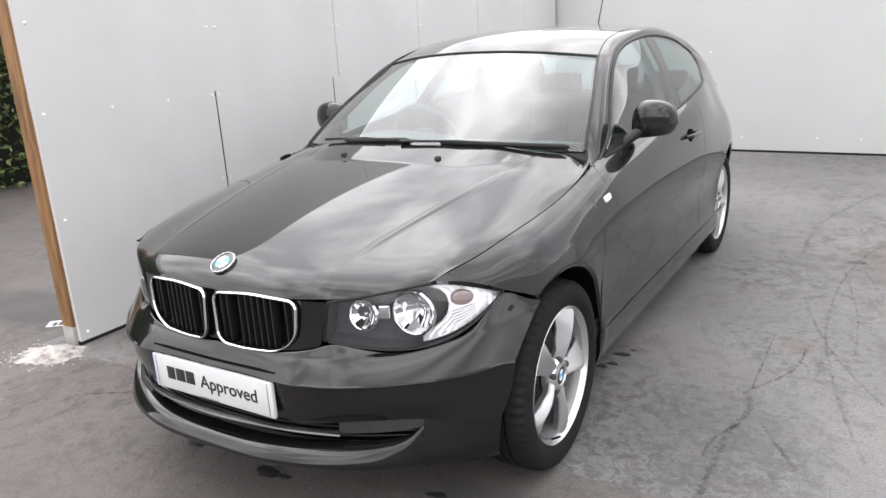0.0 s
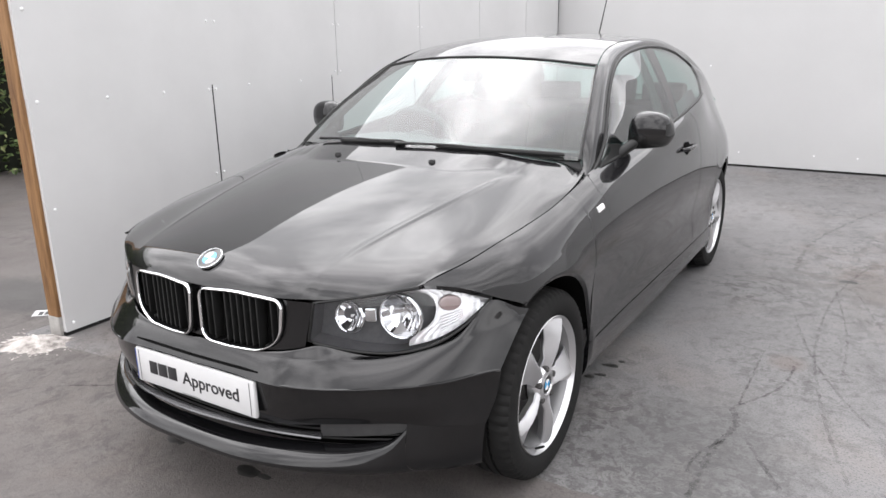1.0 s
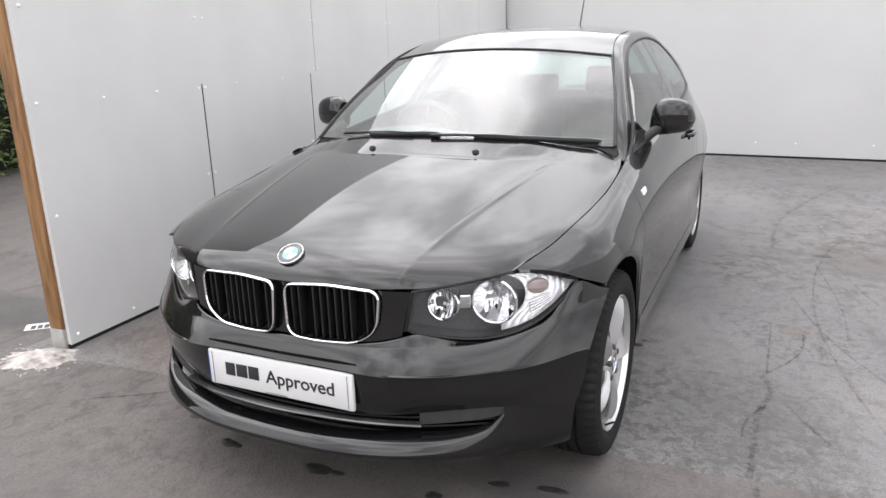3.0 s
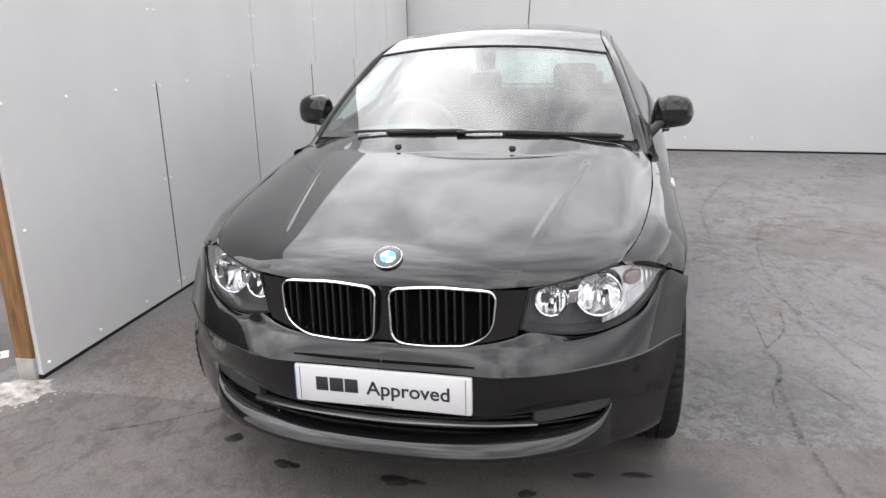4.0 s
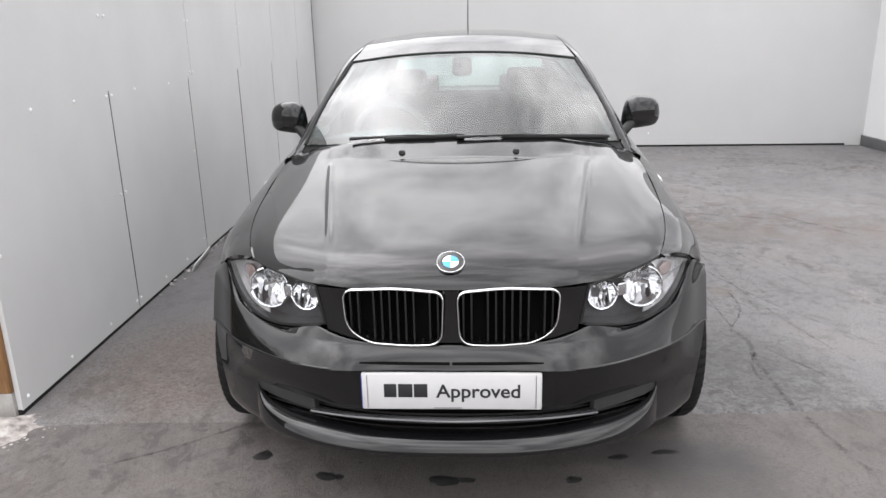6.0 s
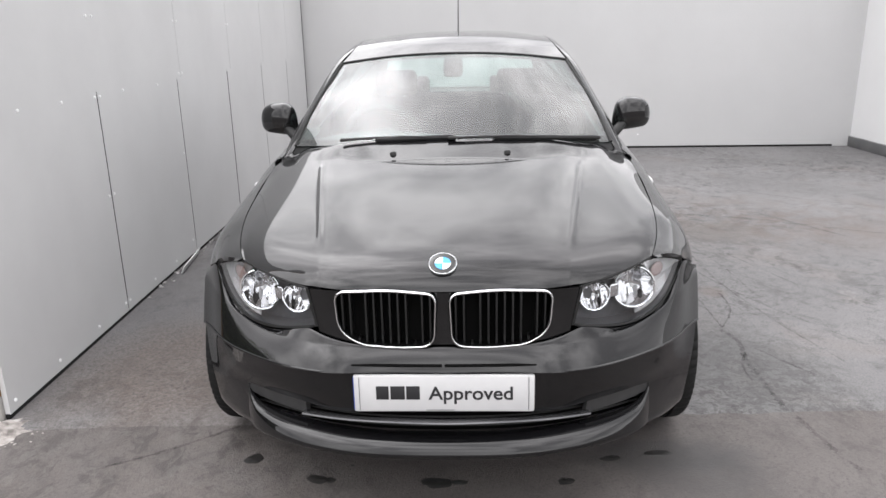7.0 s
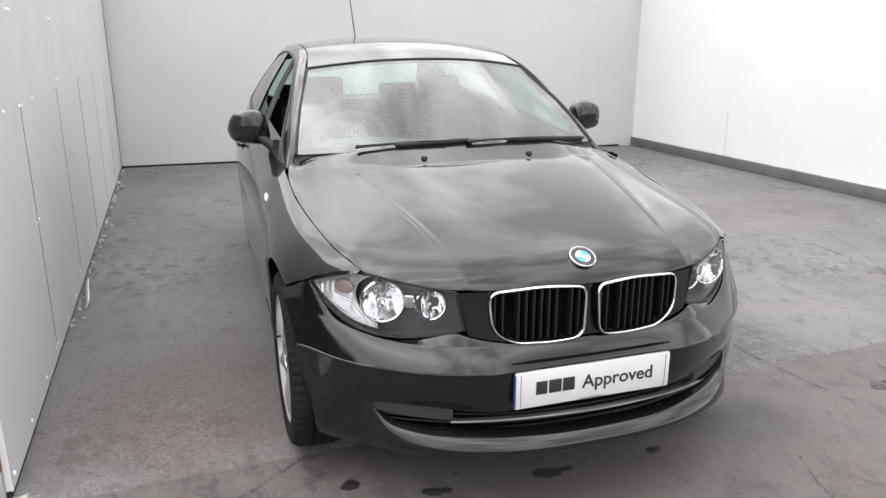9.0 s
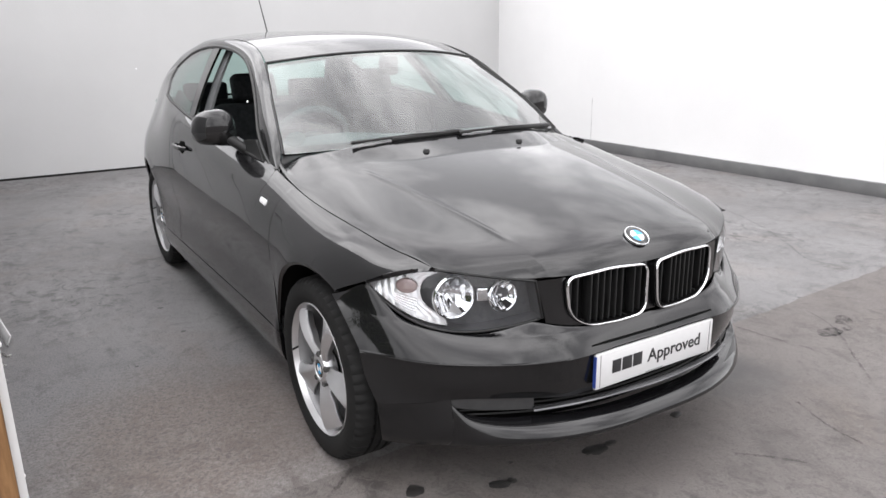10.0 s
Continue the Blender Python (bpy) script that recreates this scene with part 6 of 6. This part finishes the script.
for x in (-.36, .36):
    seat = part("front_seat", cushion((x - .25, 2.02, .36), (x + .25, 2.52, .52), .05), M["fabric"], car, "dark grey fabric seat")
    part("backrest", cushion((x - .24, 2.47, .48), (x + .24, 2.59, 1.07), .06, -.28, (x, 2.5, .5)), M["fabric"], seat)
    part("headrest", cushion((x - .12, 2.475, 1.08), (x + .12, 2.565, 1.225), .035, -.28, (x, 2.5, .5)), M["fabric"], seat)
    for dx in (-.05, .05):
        part("headrest_post", tube([(x + dx, 2.665, 1.04), (x + dx, 2.69, 1.12)], .006, 8), M["chrome"], seat)
bench = part("rear_seat", cushion((-.60, 3.05, .40), (.60, 3.50, .56), .05), M["fabric"], car, "dark grey fabric rear bench")
part("backrest", cushion((-.60, 3.48, .52), (.60, 3.60, 1.02), .05, -.3, (0, 3.5, .5)), M["fabric"], bench)
for x in (-.36, .36):
    part("headrest", cushion((x - .14, 3.66, .97), (x + .14, 3.74, 1.10), .03), M["fabric"], bench)
part("mirror_mount", cushion((-.046, 1.775, 1.205), (.046, 1.825, 1.292), .024), M["mount"], car, "dark interior mirror mount behind the glass")
bm = lathe([(0, .040), (.002, .040), (.002, .0005)], 28, "z")
spot = np.unravel_index(np.argmin(np.linalg.norm(SCREEN - (-.614, 1.444, 1.004), axis=2)), SCREEN.shape[:2])
face = normals_of(SCREEN)[spot]
face = face * np.sign(face[2])
p = SCREEN[spot] - face * .008
bmesh.ops.transform(bm, matrix=Matrix.Translation(tuple(p)) @ Vector(face).to_track_quat("Z", "Y").to_matrix().to_4x4(), verts=bm.verts)
part("tax_disc", bm, principled("paper_disc", (0.03, 0.035, 0.034), 0.8), car, "round paper disc behind the windscreen")
# inner door trims and headlining
for side in (1, -1):
    P = DOOR[:30] + np.array((-.07, 0, 0))
    skin("door_trim", P, M["dash"], car, "dark door lining", side=side, inside=np.array((3.0 * side, 2, .6)), rim=False)
    P = QUARTER[:30, :40] + np.array((-.09, 0, 0))
    skin("side_trim", P, M["dash"], car, "dark side lining", side=side, inside=np.array((3.0 * side, 2, .6)), rim=False)
skin("headlining", ROOF[2:-2, 2:-2] + np.array((0, 0, -.03)), M["lining"], car, "pale grey headlining", inside=np.array((0, 2.5, 9.0)), rim=False)
